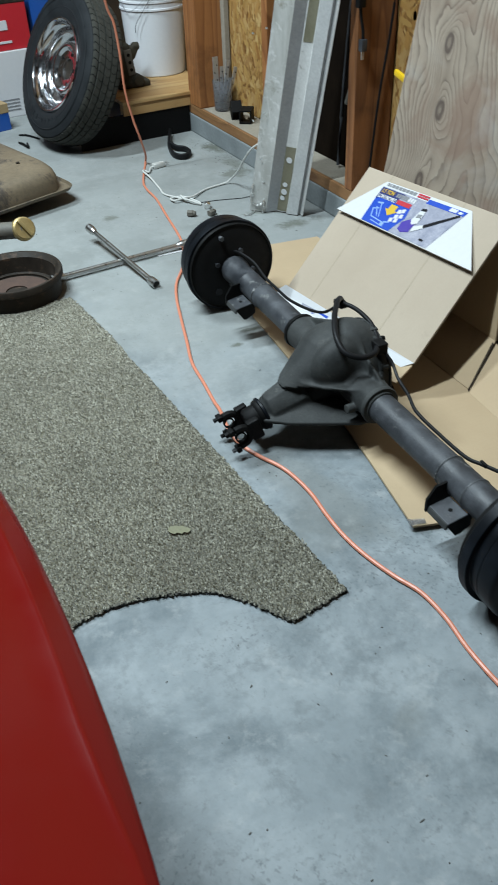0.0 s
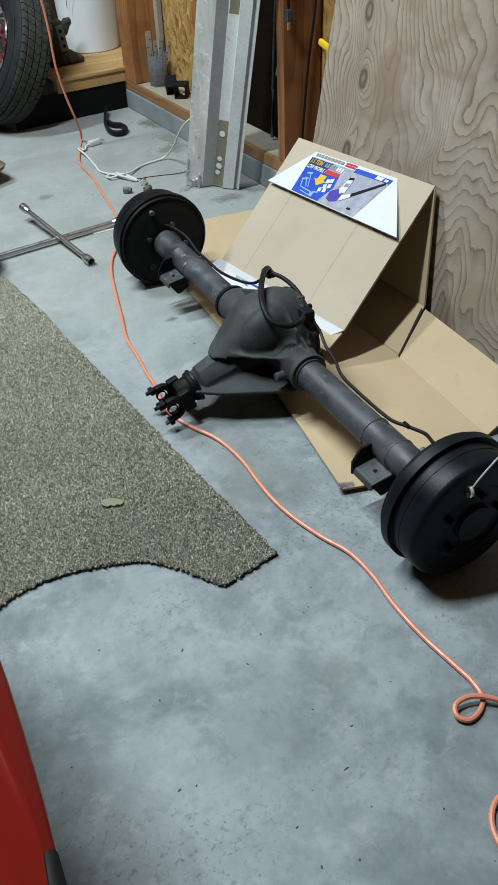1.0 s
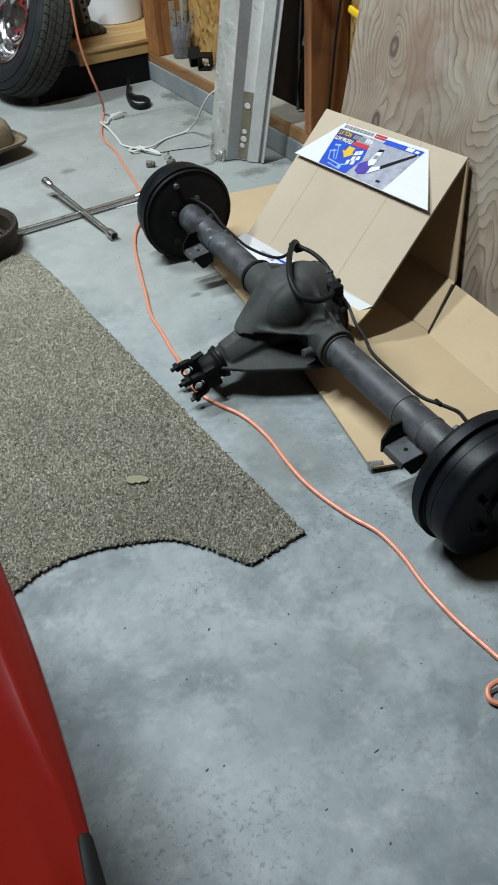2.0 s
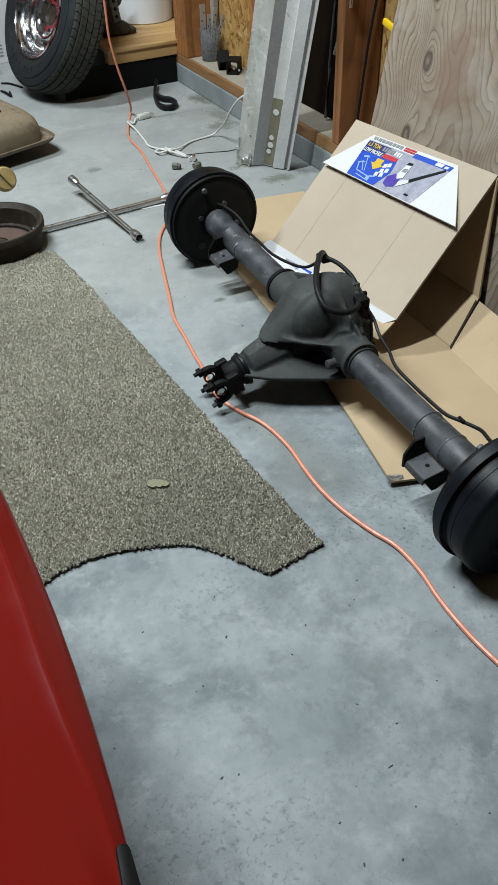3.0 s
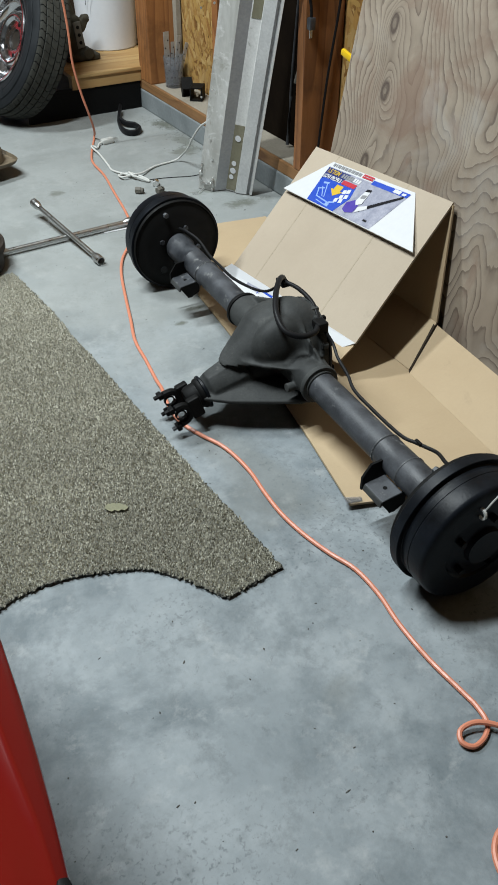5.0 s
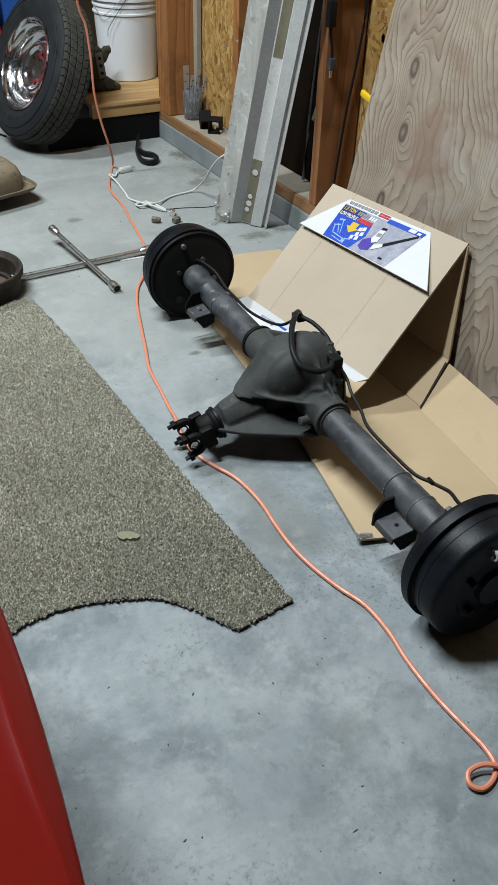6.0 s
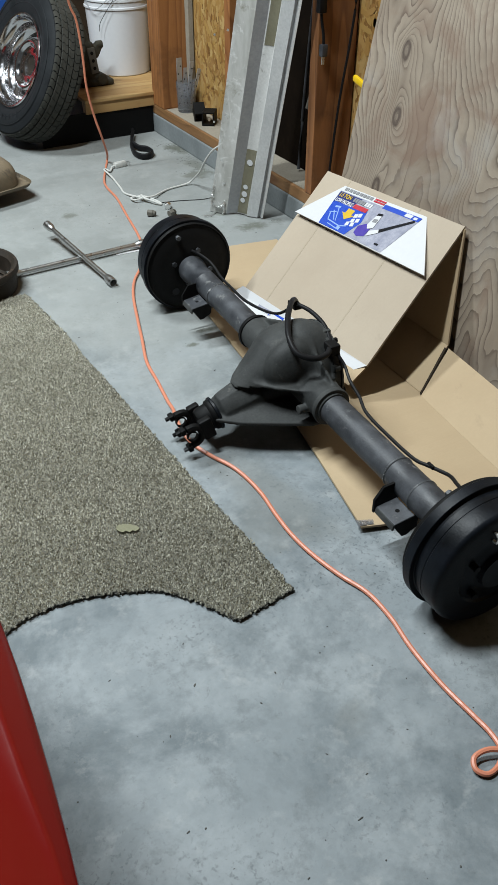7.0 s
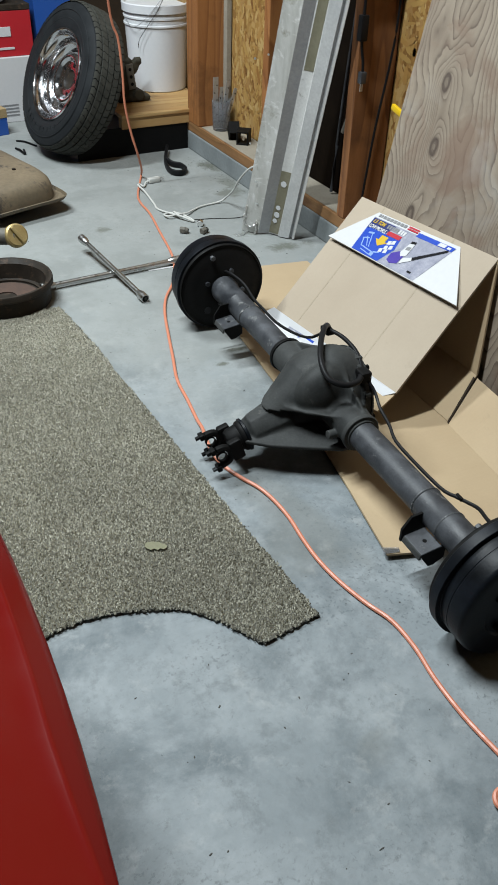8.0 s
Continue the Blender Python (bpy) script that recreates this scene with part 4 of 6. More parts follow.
printed("writing_bar", rect(0.92, 0.10, 0.96, 0.15), M_WHITECARD, 0.0018)
printed("arrow", [(0.24, 0.44), (0.33, 0.44), (0.33, 0.56), (0.37, 0.56), (0.285, 0.70), (0.20, 0.56), (0.24, 0.56)], M_YELLOWPRINT, 0.0018, "yellow arrow")
for u, v in ((0.36, 0.50), (0.40, 0.46), (0.37, 0.62), (0.42, 0.58), (0.34, 0.72), (0.40, 0.70)):
    printed("inset_photo", [(u, v), (u + 0.035, v - 0.03), (u + 0.05, v + 0.06), (u + 0.01, v + 0.09)], M_WHITECARD, 0.0018)
# outline of a jack in pale lines
for quad in ([(0.05, 0.66), (0.13, 0.60), (0.14, 0.62), (0.06, 0.685)], [(0.06, 0.66), (0.10, 0.84), (0.115, 0.84), (0.075, 0.66)], [(0.10, 0.82), (0.32, 0.86), (0.32, 0.885), (0.10, 0.845)], [(0.13, 0.90), (0.30, 0.935), (0.30, 0.955), (0.13, 0.92)], [(0.30, 0.84), (0.37, 0.80), (0.38, 0.82), (0.31, 0.87)], [(0.28, 0.86), (0.33, 0.88), (0.33, 0.96), (0.28, 0.94)], [(0.09, 0.60), (0.17, 0.80), (0.182, 0.80), (0.105, 0.60)], [(0.12, 0.50), (0.20, 0.80), (0.21, 0.80), (0.132, 0.50)], [(0.07, 0.49), (0.14, 0.46), (0.145, 0.50), (0.075, 0.53)]):
    printed("diagram_line", quad, M_PALEBLUE, 0.0018)
printed("jack_print", [(0.50, 0.70), (0.57, 0.58), (0.65, 0.66), (0.66, 0.84), (0.58, 0.90), (0.52, 0.86)], M_PURPLE, 0.0018, "purple jack picture")
printed("jack_print", [(0.585, 0.36), (0.64, 0.33), (0.67, 0.62), (0.62, 0.68), (0.58, 0.60)], M_WHITECARD, 0.0023)
printed("jack_print", [(0.595, 0.44), (0.64, 0.42), (0.65, 0.50), (0.60, 0.52)], M_CARD_GREY, 0.0028)
printed("jack_print", [(0.585, 0.30), (0.635, 0.28), (0.64, 0.335), (0.585, 0.36)], M_BLACKPRINT, 0.0028)
printed("jack_print", [(0.66, 0.70), (0.74, 0.60), (0.77, 0.66), (0.68, 0.82)], M_WHITECARD, 0.0023)
printed("jack_print", [(0.74, 0.60), (0.955, 0.16), (0.97, 0.20), (0.765, 0.66)], M_BLACKPRINT, 0.0023, "black jack handle picture")
printed("writing_bar", rect(0.84, 0.86, 0.89, 0.90), M_BLACKPRINT, 0.0018)


def flap_text(words, u, v, size, material, stretch=1.0):
    data = bpy.data.curves.new("lettering", "FONT")
    data.body, data.size, data.extrude, data.offset = words, size, 0.0002, 0.0005
    ob = new("lettering", data)
    x = (on_flap(u + 0.1, v, 0) - on_flap(u, v, 0)).normalized()
    y = (on_flap(u, v - 0.1, 0) - on_flap(u, v, 0)).normalized()
    m = basis(on_flap(u, v, 0.0020), x, y)
    data.materials.append(material)
    ob.parent = flap
    ob.matrix_basis = m @ Matrix.Diagonal((stretch, 1, 1, 1))
    return ob


flap_text("1.5 TON", 0.015, 0.265, 0.0175, M_YELLOWPRINT, 0.82)
flap_text("LOW PROFILE", 0.010, 0.395, 0.0165, M_WHITECARD, 0.72)
# print on the white lower flap
for k0, k1, m_ in ((0.17, 0.30, M_GREYPRINT), (0.215, 0.25, M_WHITECARD), (0.28, 0.40, M_BLUE)):
    a, b, c, d = LL.lerp(LR, k0), LL.lerp(LR, k1), Vector((0.985, 1.36, 0.02)).lerp(Vector((0.985, 1.78, 0.012)), 1 - k1), Vector((0.985, 1.36, 0.02)).lerp(Vector((0.985, 1.78, 0.012)), 1 - k0)
    lift = Vector((-0.55, 0, 0.83)) * (0.0022 if m_ is not M_WHITECARD else 0.0030)
    lo, hi = (0.15, 0.85) if m_ is not M_WHITECARD else (0.3, 0.7)
    ob = part("print_field", sheet([a.lerp(d, lo) + lift, b.lerp(c, lo) + lift, b.lerp(c, hi) + lift, a.lerp(d, hi) + lift], 0.0004), m_, low_flap)

# ---------------------------------------------------------------- leaning metal panel
P_L, P_R = Vector((1.271, 2.494, 0.0)), Vector((1.388, 2.335, 0.0))
LEAN_X, LEAN_Y = 0.042, -0.223
panel = thing("metal_panel", pose(1.33, 2.41, 0), "old galvanised channelled metal panel leaning on the wall", "metal panel")
p_x = (P_R - P_L).normalized()
p_z = Vector((LEAN_X, LEAN_Y, 1.0)).normalized()
p_m = Matrix((p_x, p_z, p_x.cross(p_z).normalized())).transposed().to_4x4()
p_m.translation = P_L + Vector((0, 0, 0.004))
WID, HIGH = (P_R - P_L).length, 2.15


def panel_strip(name, x0, d0, x1, d1, material, z0=0.0, z1=HIGH, label="", thick=0.002, parent=None):
    """A long strip of the panel between two places of its cross-section (across, depth)."""
    bm = bmesh.new()
    c = [Vector((x0, z0, d0)), Vector((x1, z0, d1)), Vector((x1, z1, d1)), Vector((x0, z1, d0))]
    n = (c[1] - c[0]).cross(c[3] - c[0]).normalized() * thick
    top, low = [bm.verts.new(p_m @ v) for v in c], [bm.verts.new(p_m @ (v - n)) for v in c]
    bm.faces.new(top), bm.faces.new(low)
    for i in range(4):
        bm.faces.new((top[i], top[(i + 1) % 4], low[(i + 1) % 4], low[i]))
    ob = part(name, bm, material, parent or panel, label)
    if parent is None:
        ob.matrix_parent_inverse = panel.matrix_world.inverted()
    return ob


panel_strip("face", 0.0, 0.012, 0.064, 0.012, M_PANEL, label="scuffed zinc face")
panel_strip("edge_flange", 0.0, 0.0, 0.0005, 0.012, M_PANEL)
panel_strip("channel_wall", 0.064, 0.012, 0.096, -0.010, M_PANEL_GREY, label="smooth grey channel side")
floor_strip = panel_strip("channel_floor", 0.096, -0.010, 0.134, -0.005, M_PANEL_WHITE, label="worn white painted channel")
panel_strip("glue_patch", 0.0965, -0.0088, 0.1335, -0.0038, M_PANEL_OLIVE, 0.004, 0.240, "olive glue patch", parent=floor_strip)
panel_strip("glue_patch", 0.1005, -0.0083, 0.1335, -0.0038, M_PANEL_OLIVE, 0.575, 0.80, "olive glue patch", parent=floor_strip)
panel_strip("folded_seam", 0.134, -0.005, 0.138, 0.001, M_PANEL, thick=0.003)
panel_strip("outer_face", 0.138, 0.001, 0.177, 0.0005, M_PANEL_ZINC, label="pale zinc outer face")
panel_strip("groove_side", 0.177, 0.0005, 0.181, -0.009, M_PANEL_GREY)
panel_strip("groove_floor", 0.181, -0.009, 0.188, -0.009, M_PANEL_GREY, label="narrow grey groove")
panel_strip("outer_lip", 0.188, -0.009, 0.190, 0.000, M_PANEL_WHITE, thick=0.003)
panel_strip("outer_edge", 0.190, 0.000, WID, -0.001, M_PANEL_WHITE, label="bright bare metal edge", thick=0.003)
for z, dx, r in ((0.195, 0.006, 0.0105), (0.105, 0.004, 0.0085), (0.078, 0.004, 0.0105), (0.054, 0.001, 0.0085)):
    at_x = 0.110 + dx
    ob = part("paint_dab", cyl(r, 0.0012, (0, 0, 0), "z", 18), M_BUCKET, floor_strip, "white paint dab", None)
    ob.matrix_basis = p_m @ Matrix.Translation((at_x, z, -0.0064 + (at_x - 0.0965) * 0.135)) @ Matrix.Rotation(radians(-7.6), 4, "Y")
for x, z in ((0.012, 0.06), (0.054, 0.055), (0.012, 0.33), (0.050, 0.36), (0.012, 0.60), (0.054, 0.62), (0.04, 0.20), (0.05, 0.12)):
    ob = part("rivet", cyl(0.0035, 0.002, (x, z, 0.013), "z", 10), M_STEEL, panel)
    ob.matrix_parent_inverse = panel.matrix_world.inverted()
    ob.matrix_basis = p_m
chain_bm = bmesh.new()
for row in ([(0.004, 0.10, 0.016), (0.002, 0.06, 0.017), (0.006, 0.035, 0.018), (0.03, 0.025, 0.018), (0.042, 0.03, 0.018), (0.052, 0.045, 0.017)], [(0.052, 0.04, 0.017), (0.056, 0.02, 0.018), (0.055, 0.004, 0.02)]):
    pts = curve_points(row, 5)
    for i, p in enumerate(pts):
        q = Matrix.Translation(p_m @ p) @ Matrix.Rotation(i * 1.3, 4, "X") @ Matrix.Rotation(i * 0.9, 4, "Z")
        lathe([(0.0022, -0.0008), (0.0036, -0.0008), (0.0036, 0.0008), (0.0022, 0.0008)], 8, "z", (0, 0, 0), chain_bm, True)
        chain_bm.verts.ensure_lookup_table()
        bmesh.ops.transform(chain_bm, matrix=q, verts=chain_bm.verts[-32:])
for i, p in enumerate(curve_points([(1.222, 2.452, 0.004), (1.240, 2.445, 0.004), (1.256, 2.456, 0.004), (1.278, 2.470, 0.006)], 4)):
    q = Matrix.Translation(p) @ Matrix.Rotation(0.5 + (i % 2) * 0.9, 4, "X") @ Matrix.Rotation(i * 0.7, 4, "Z")
    lathe([(0.0022, -0.0008), (0.0036, -0.0008), (0.0036, 0.0008), (0.0022, 0.0008)], 8, "z", (0, 0, 0), chain_bm, True)
    chain_bm.verts.ensure_lookup_table()
    bmesh.ops.transform(chain_bm, matrix=q, verts=chain_bm.verts[-32:])
ch = part("chain", chain_bm, M_STEEL, panel, "fine steel chain")
ch.matrix_parent_inverse = panel.matrix_world.inverted()

# ---------------------------------------------------------------- carpet
EDGE = [(0.499, 2.170), (0.522, 1.908), (0.524, 1.75), (0.534, 1.568), (0.539, 1.397), (0.548, 1.225), (0.555, 1.047), (0.562, 0.968), (0.568, 0.826), (0.451, 0.812), (0.431, 0.845), (0.404, 0.891), (0.366, 0.937), (0.317, 0.963), (0.243, 0.990), (0.183, 0.998), (0.131, 0.994), (0.08, 0.975), (0.02, 0.92), (-0.05, 0.80), (-0.45, 0.80), (-0.45, 2.20)]
rng = random.Random(11)


def ragged(outline, step, jitter):
    out = []
    for (x0, y0), (x1, y1) in zip(outline, outline[1:] + outline[:1]):
        n = max(1, int(math.hypot(x1 - x0, y1 - y0) / step))
        for i in range(n):
            out.append((x0 + (x1 - x0) * i / n + rng.uniform(-jitter, jitter), y0 + (y1 - y0) * i / n + rng.uniform(-jitter, jitter)))
    return out


carpet = thing("carpet_remnant", pose(0.25, 1.5, 0), "grey-beige speckled carpet remnant with a cut-out end", "carpet")
C_INV = carpet.matrix_world.inverted()
back = part("backing", slab(ragged(EDGE, 0.005, 0.0042), 0.0055, Matrix.Translation((0, 0, 0.006))), M_CARPET, carpet, "dark carpet backing")
back.matrix_parent_inverse = C_INV
base = part("pile_base", slab(ragged(EDGE, 0.007, 0.0034), 0.0009, Matrix.Translation((0, 0, 0.0082))), M_PILE, carpet, "matted grey-beige pile base")
base.matrix_parent_inverse = C_INV


def inside(x, y, poly):
    hit_ = False
    for (x0, y0), (x1, y1) in zip(poly, poly[1:] + poly[:1]):
        if (y0 > y) != (y1 > y) and x < (x1 - x0) * (y - y0) / (y1 - y0) + x0:
            hit_ = not hit_
    return hit_


def tufts():
    verts, faces = [], []
    step = 0.0029
    y = 0.80
    while y < 2.20:
        x = -0.45
        while x < 0.575:
            px, py = x + rng.uniform(-0.0016, 0.0016), y + rng.uniform(-0.0016, 0.0016)
            if inside(px + rng.uniform(-0.004, 0.004), py + rng.uniform(-0.004, 0.004), EDGE):
                k, r, a = len(verts), rng.uniform(0.0013, 0.0020), rng.uniform(0, math.pi)
                h = rng.uniform(0.0030, 0.0052)
                lx, ly = rng.uniform(-0.002, 0.002), rng.uniform(-0.002, 0.002)
                s, ln = r * 0.75, r * 1.25
                c, d = math.cos(a), math.sin(a)
                for u, v in ((-ln, -s), (ln, -s), (ln, s), (-ln, s)):
                    verts.append((px + u * c - v * d, py + u * d + v * c, 0.0068))
                for u, v in ((-ln * 0.55, 0), (ln * 0.55, 0)):
                    verts.append((px + u * c - v * d + lx, py + u * d + v * c + ly, 0.0068 + h))
                faces += [(k, k + 1, k + 5, k + 4), (k + 2, k + 3, k + 4, k + 5), (k + 1, k + 2, k + 5), (k + 3, k, k + 4)]
            x += step
        y += step
    me = bpy.data.meshes.new("pile_layer")
    me.from_pydata(verts, [], faces)
    me.materials.append(M_TUFT)
    ob = new("pile_layer", me)
    ob.parent, ob.matrix_parent_inverse = carpet, C_INV
    return tagged(ob, "speckled cut-loop pile", kind="stuff")


tufts()

# dry leaf on the carpet
leaf = slab([(0.350, 1.117), (0.353, 1.123), (0.359, 1.127), (0.364, 1.124), (0.369, 1.1245), (0.374, 1.119), (0.380, 1.118), (0.385, 1.109), (0.391, 1.102), (0.388, 1.096), (0.381, 1.094), (0.376, 1.099), (0.370, 1.097), (0.364, 1.104), (0.358, 1.103), (0.353, 1.109)], 0.0012, Matrix.Translation((0, 0, 0.0148)))
bmesh.ops.subdivide_edges(leaf, edges=leaf.edges[:], cuts=1)
single("dry_leaf", leaf, M_LEAF, "small pale dry leaf lying on the carpet", "leaf")

# ---------------------------------------------------------------- orange cord
floor_run = [(1.137, 3.151), (1.055, 2.972), (1.029, 2.882), (1.019, 2.757), (0.988, 2.592), (0.955, 2.415), (0.925, 2.312), (0.867, 2.189), (0.809, 2.104), (0.767, 2.013), (0.723, 1.880), (0.689, 1.771), (0.655, 1.664), (0.641, 1.568), (0.627, 1.480), (0.617, 1.425)]
near_run = [(0.607, 1.285), (0.622, 1.236), (0.641, 1.189), (0.650, 1.140), (0.652, 1.078), (0.645, 1.010), (0.642, 0.945), (0.648, 0.880), (0.663, 0.812), (0.681, 0.755), (0.682, 0.688), (0.672, 0.619), (0.669, 0.540), (0.674, 0.470), (0.676, 0.435)]
loop_run = [(0.670, 0.406, 0.005), (0.651, 0.390, 0.005), (0.626, 0.386, 0.006), (0.614, 0.400, 0.008), (0.624, 0.414, 0.012), (0.649, 0.411, 0.016), (0.675, 0.392, 0.014), (0.70, 0.36, 0.008), (0.715, 0.31, 0.005), (0.69, 0.27, 0.005), (0.63, 0.272, 0.005), (0.575, 0.277, 0.005), (0.54, 0.250, 0.005), (0.535, 0.20, 0.005), (0.58, 0.12, 0.005), (0.66, 0.02, 0.005)]
rise = [(0.98, 3.04, 1.30), (1.00, 3.05, 0.85), (1.029, 3.08, 0.609), (1.051, 3.08, 0.537), (1.060, 3.08, 0.425), (1.062, 3.08, 0.309), (1.080, 3.08, 0.205), (1.100, 3.08, 0.129), (1.128, 3.115, 0.05)]
route = rise + [(x, y, 0.0048) for x, y in floor_run[:-1]] + [(0.619, 1.431, 0.012), (0.600, 1.36, 0.022), (0.598, 1.32, 0.014)] + [(x, y, 0.0048) for x, y in near_run] + loop_run
cord = single("extension_cord", sweep(route, 0.0043, 8, 5), M_ORANGE, "orange extension cord trailing over the concrete floor", "extension cord", smooth=True)

# ---------------------------------------------------------------- white cord
white = thing("power_cord", pose(1.12, 2.75, 0), "white extension cord with a plug tangled on the floor", "extension cord")
W_INV = white.matrix_world.inverted()


def white_part(name, bm, material, label=""):
    ob = part(name, bm, material, white, label, None, True)
    ob.matrix_parent_inverse = W_INV
    return ob


H_ = 0.0045
white_part("cable", sweep([(x, y, H_ + dz) for x, y, dz in ((1.345, 2.475, 0.235), (1.322, 2.56, 0.185), (1.315, 2.62, 0.128), (1.318, 2.67, 0.075), (1.326, 2.74, 0.026), (1.305, 2.763, 0.002), (1.225, 2.752, 0.0), (1.177, 2.724, 0.002), (1.142, 2.697, 0.006), (1.10, 2.690, 0.009), (1.063, 2.694, 0.006), (1.068, 2.735, 0.0), (1.110, 2.715, 0.004), (1.137, 2.655, 0.0), (1.135, 2.625, 0.0), (1.105, 2.665, 0.01), (1.066, 2.781, 0.0), (1.072, 2.85, 0.0), (1.083, 2.961, 0.004), (1.081, 3.033, 0.010), (1.092, 3.045, 0.008), (1.105, 3.035, 0.002), (1.126, 3.069, 0.004), (1.140, 3.074, 0.006))], 0.0036, 8, 5), M_WHITEVINYL, "white vinyl cable")
white_part("tie_loop", sweep([(1.10, 2.72, 0.013), (1.095, 2.70, 0.018), (1.098, 2.675, 0.015), (1.11, 2.67, 0.008)], 0.0042, 8, 5), M_WHITEVINYL)
plug_bm = box(0.052, 0.026, 0.020, (1.165, 3.081, 0.0105), 0.007, None, Matrix.Rotation(radians(8), 4, "Z"))
white_part("plug", plug_bm, M_WHITEVINYL, "white plug")
for s in (-0.006, 0.006):
    white_part("prong", box(0.018, 0.002, 0.006, (1.200, 3.086 + s, 0.011)), M_STEEL)
single("thin_wire", sweep([(1.142, 2.647, 0.002), (1.213, 2.629, 0.0022), (1.29, 2.602, 0.002), (1.335, 2.60, 0.003)], 0.0012, 6, 5), M_DARKPART, "thin dark wire lying on the floor", "wire")
single("white_strip", slab([(0.835, 2.318), (0.925, 2.310), (0.925, 2.302), (0.835, 2.306)], 0.0012, Matrix.Translation((0, 0, 0.0016))), M_WHITECARD, "narrow white paper strip lying on the concrete", "paper strip")


def nut(x, y, turn, label):
    t = thing("lug_nut", pose(x, y, 0.0, 0, 0, turn), label, "nut", "nuts on the floor")
    part("hexagon", lathe([(0.0, 0.0), (0.0105, 0.0), (0.012, 0.002), (0.012, 0.018), (0.0095, 0.021), (0.0, 0.021)], 6, "x", (-0.012, 0, 0.0108)), M_STEEL if turn > 50 else M_PIPE, t)
    part("seat_cone", lathe([(0.0105, 0.021), (0.0075, 0.029), (0.005, 0.029), (0.005, 0.024)], 16, "x", (-0.012, 0, 0.0108)), M_PIPE, t)
    return t


nut(1.064, 2.552, -40, "dark brown steel lug nut lying on concrete")
nut(1.145, 2.588, 60, "bright steel lug nut lying on concrete")
nut(1.128, 2.520, 20, "dark brown steel lug nut lying on concrete")

# black rubber strap
strap_path = [(1.361, 3.406, 0.030), (1.330, 3.345, 0.020), (1.290, 3.255, 0.014), (1.268, 3.170, 0.013), (1.275, 3.120, 0.013), (1.305, 3.110, 0.013), (1.334, 3.145, 0.013), (1.334, 3.195, 0.013), (1.310, 3.222, 0.015), (1.298, 3.262, 0.022)]
single("rubber_strap", sweep(strap_path, 0.0075, 8, 6, None, 1.7), M_HOSE, "black rubber strap curled up on the floor", "strap", smooth=True)

# ---------------------------------------------------------------- four-way lug wrench
wrench = thing("lug_wrench", pose(0.717, 2.314, 0.0), "four-way chrome lug wrench lying on the floor", "lug wrench")


def wrench_bar(a, b, lengths=0.032):
    a, b = Vector(a), Vector(b)
    d = (b - a).normalized()
    bar = part("bar", sweep([a, a.lerp(b, 0.5), b], 0.0078, 14, 1), M_WRENCH, wrench, "polished steel bar", None, True)
    for p, w in ((a, -d), (b, d)):
        m = Matrix.Translation(p) @ w.to_track_quat("Z", "Y").to_matrix().to_4x4()
        part("socket", lathe([(0.0075, -0.026), (0.0115, -0.016), (0.0135, -0.004), (0.0135, 0.018), (0.0125, 0.019), (0.0105, 0.019), (0.0105, -0.006), (0.0, -0.006)], 24), M_WRENCH, bar, "chrome socket", m, True)


wrench_bar((-0.215, -0.010, 0.0145), (0.215, 0.008, 0.0145))
wrench_bar((-0.025, 0.205, 0.048), (0.024, -0.190, 0.0150))

# ---------------------------------------------------------------- loose drum on the carpet edge
loose = thing("loose_brake_drum", pose(0.372, 2.285, 0.0), "rusty brown loose brake drum lying open side up", "brake drum")
part("shell", lathe([(0.0, 0.012), (0.060, 0.012), (0.112, 0.014), (0.118, 0.020), (0.122, 0.066), (0.130, 0.074), (0.134, 0.078), (0.141, 0.078), (0.143, 0.074), (0.143, 0.060), (0.139, 0.057), (0.133, 0.055), (0.133, 0.008), (0.127, 0.0), (0.0, 0.0)], 64), M_RUST, loose, "", None, True)
part("hub_face", lathe([(0.032, 0.0125), (0.032, 0.016), (0.096, 0.016), (0.099, 0.0135)], 48), M_RUSTFLOOR, loose, "red-brown rusty inner face", None, True)
part("inner_ring", lathe([(0.104, 0.014), (0.104, 0.020), (0.110, 0.020), (0.110, 0.014)], 48), M_RUST, loose, "", None, True)

# ---------------------------------------------------------------- fuel tank
tank = thing("fuel_tank", pose(0.321, 3.203, 0.0), "dusty tan steel fuel tank with a seam flange", "fuel tank")


def pillow(cx, cy, hx, hy, z0, z1, power=3.2, bow=0.5):
    bm = bmesh.new()
    rows = []
    n = 44
    levels = [(0.0, 1.0), (0.45, 0.992), (0.70, 0.972), (0.84, 0.94), (0.92, 0.895), (0.965, 0.83), (0.99, 0.70), (1.0, 0.45)]
    for h, k in levels:
        ring = []
        for i in range(n):
            a = 2 * math.pi * i / n
            c, s = math.cos(a), math.sin(a)
            x = math.copysign(abs(c) ** (2 / power), c) * hx * k
            y = math.copysign(abs(s) ** (2 / power), s) * hy * k
            ring.append(bm.verts.new((cx + x, cy + y, z0 + (z1 - z0) * h)))
        rows.append(ring)
    for a, b in zip(rows, rows[1:]):
        for i in range(n):
            bm.faces.new((a[i], a[(i + 1) % n], b[(i + 1) % n], b[i]))
    bm.faces.new(rows[-1])
    bm.faces.new(rows[0])
    return bm


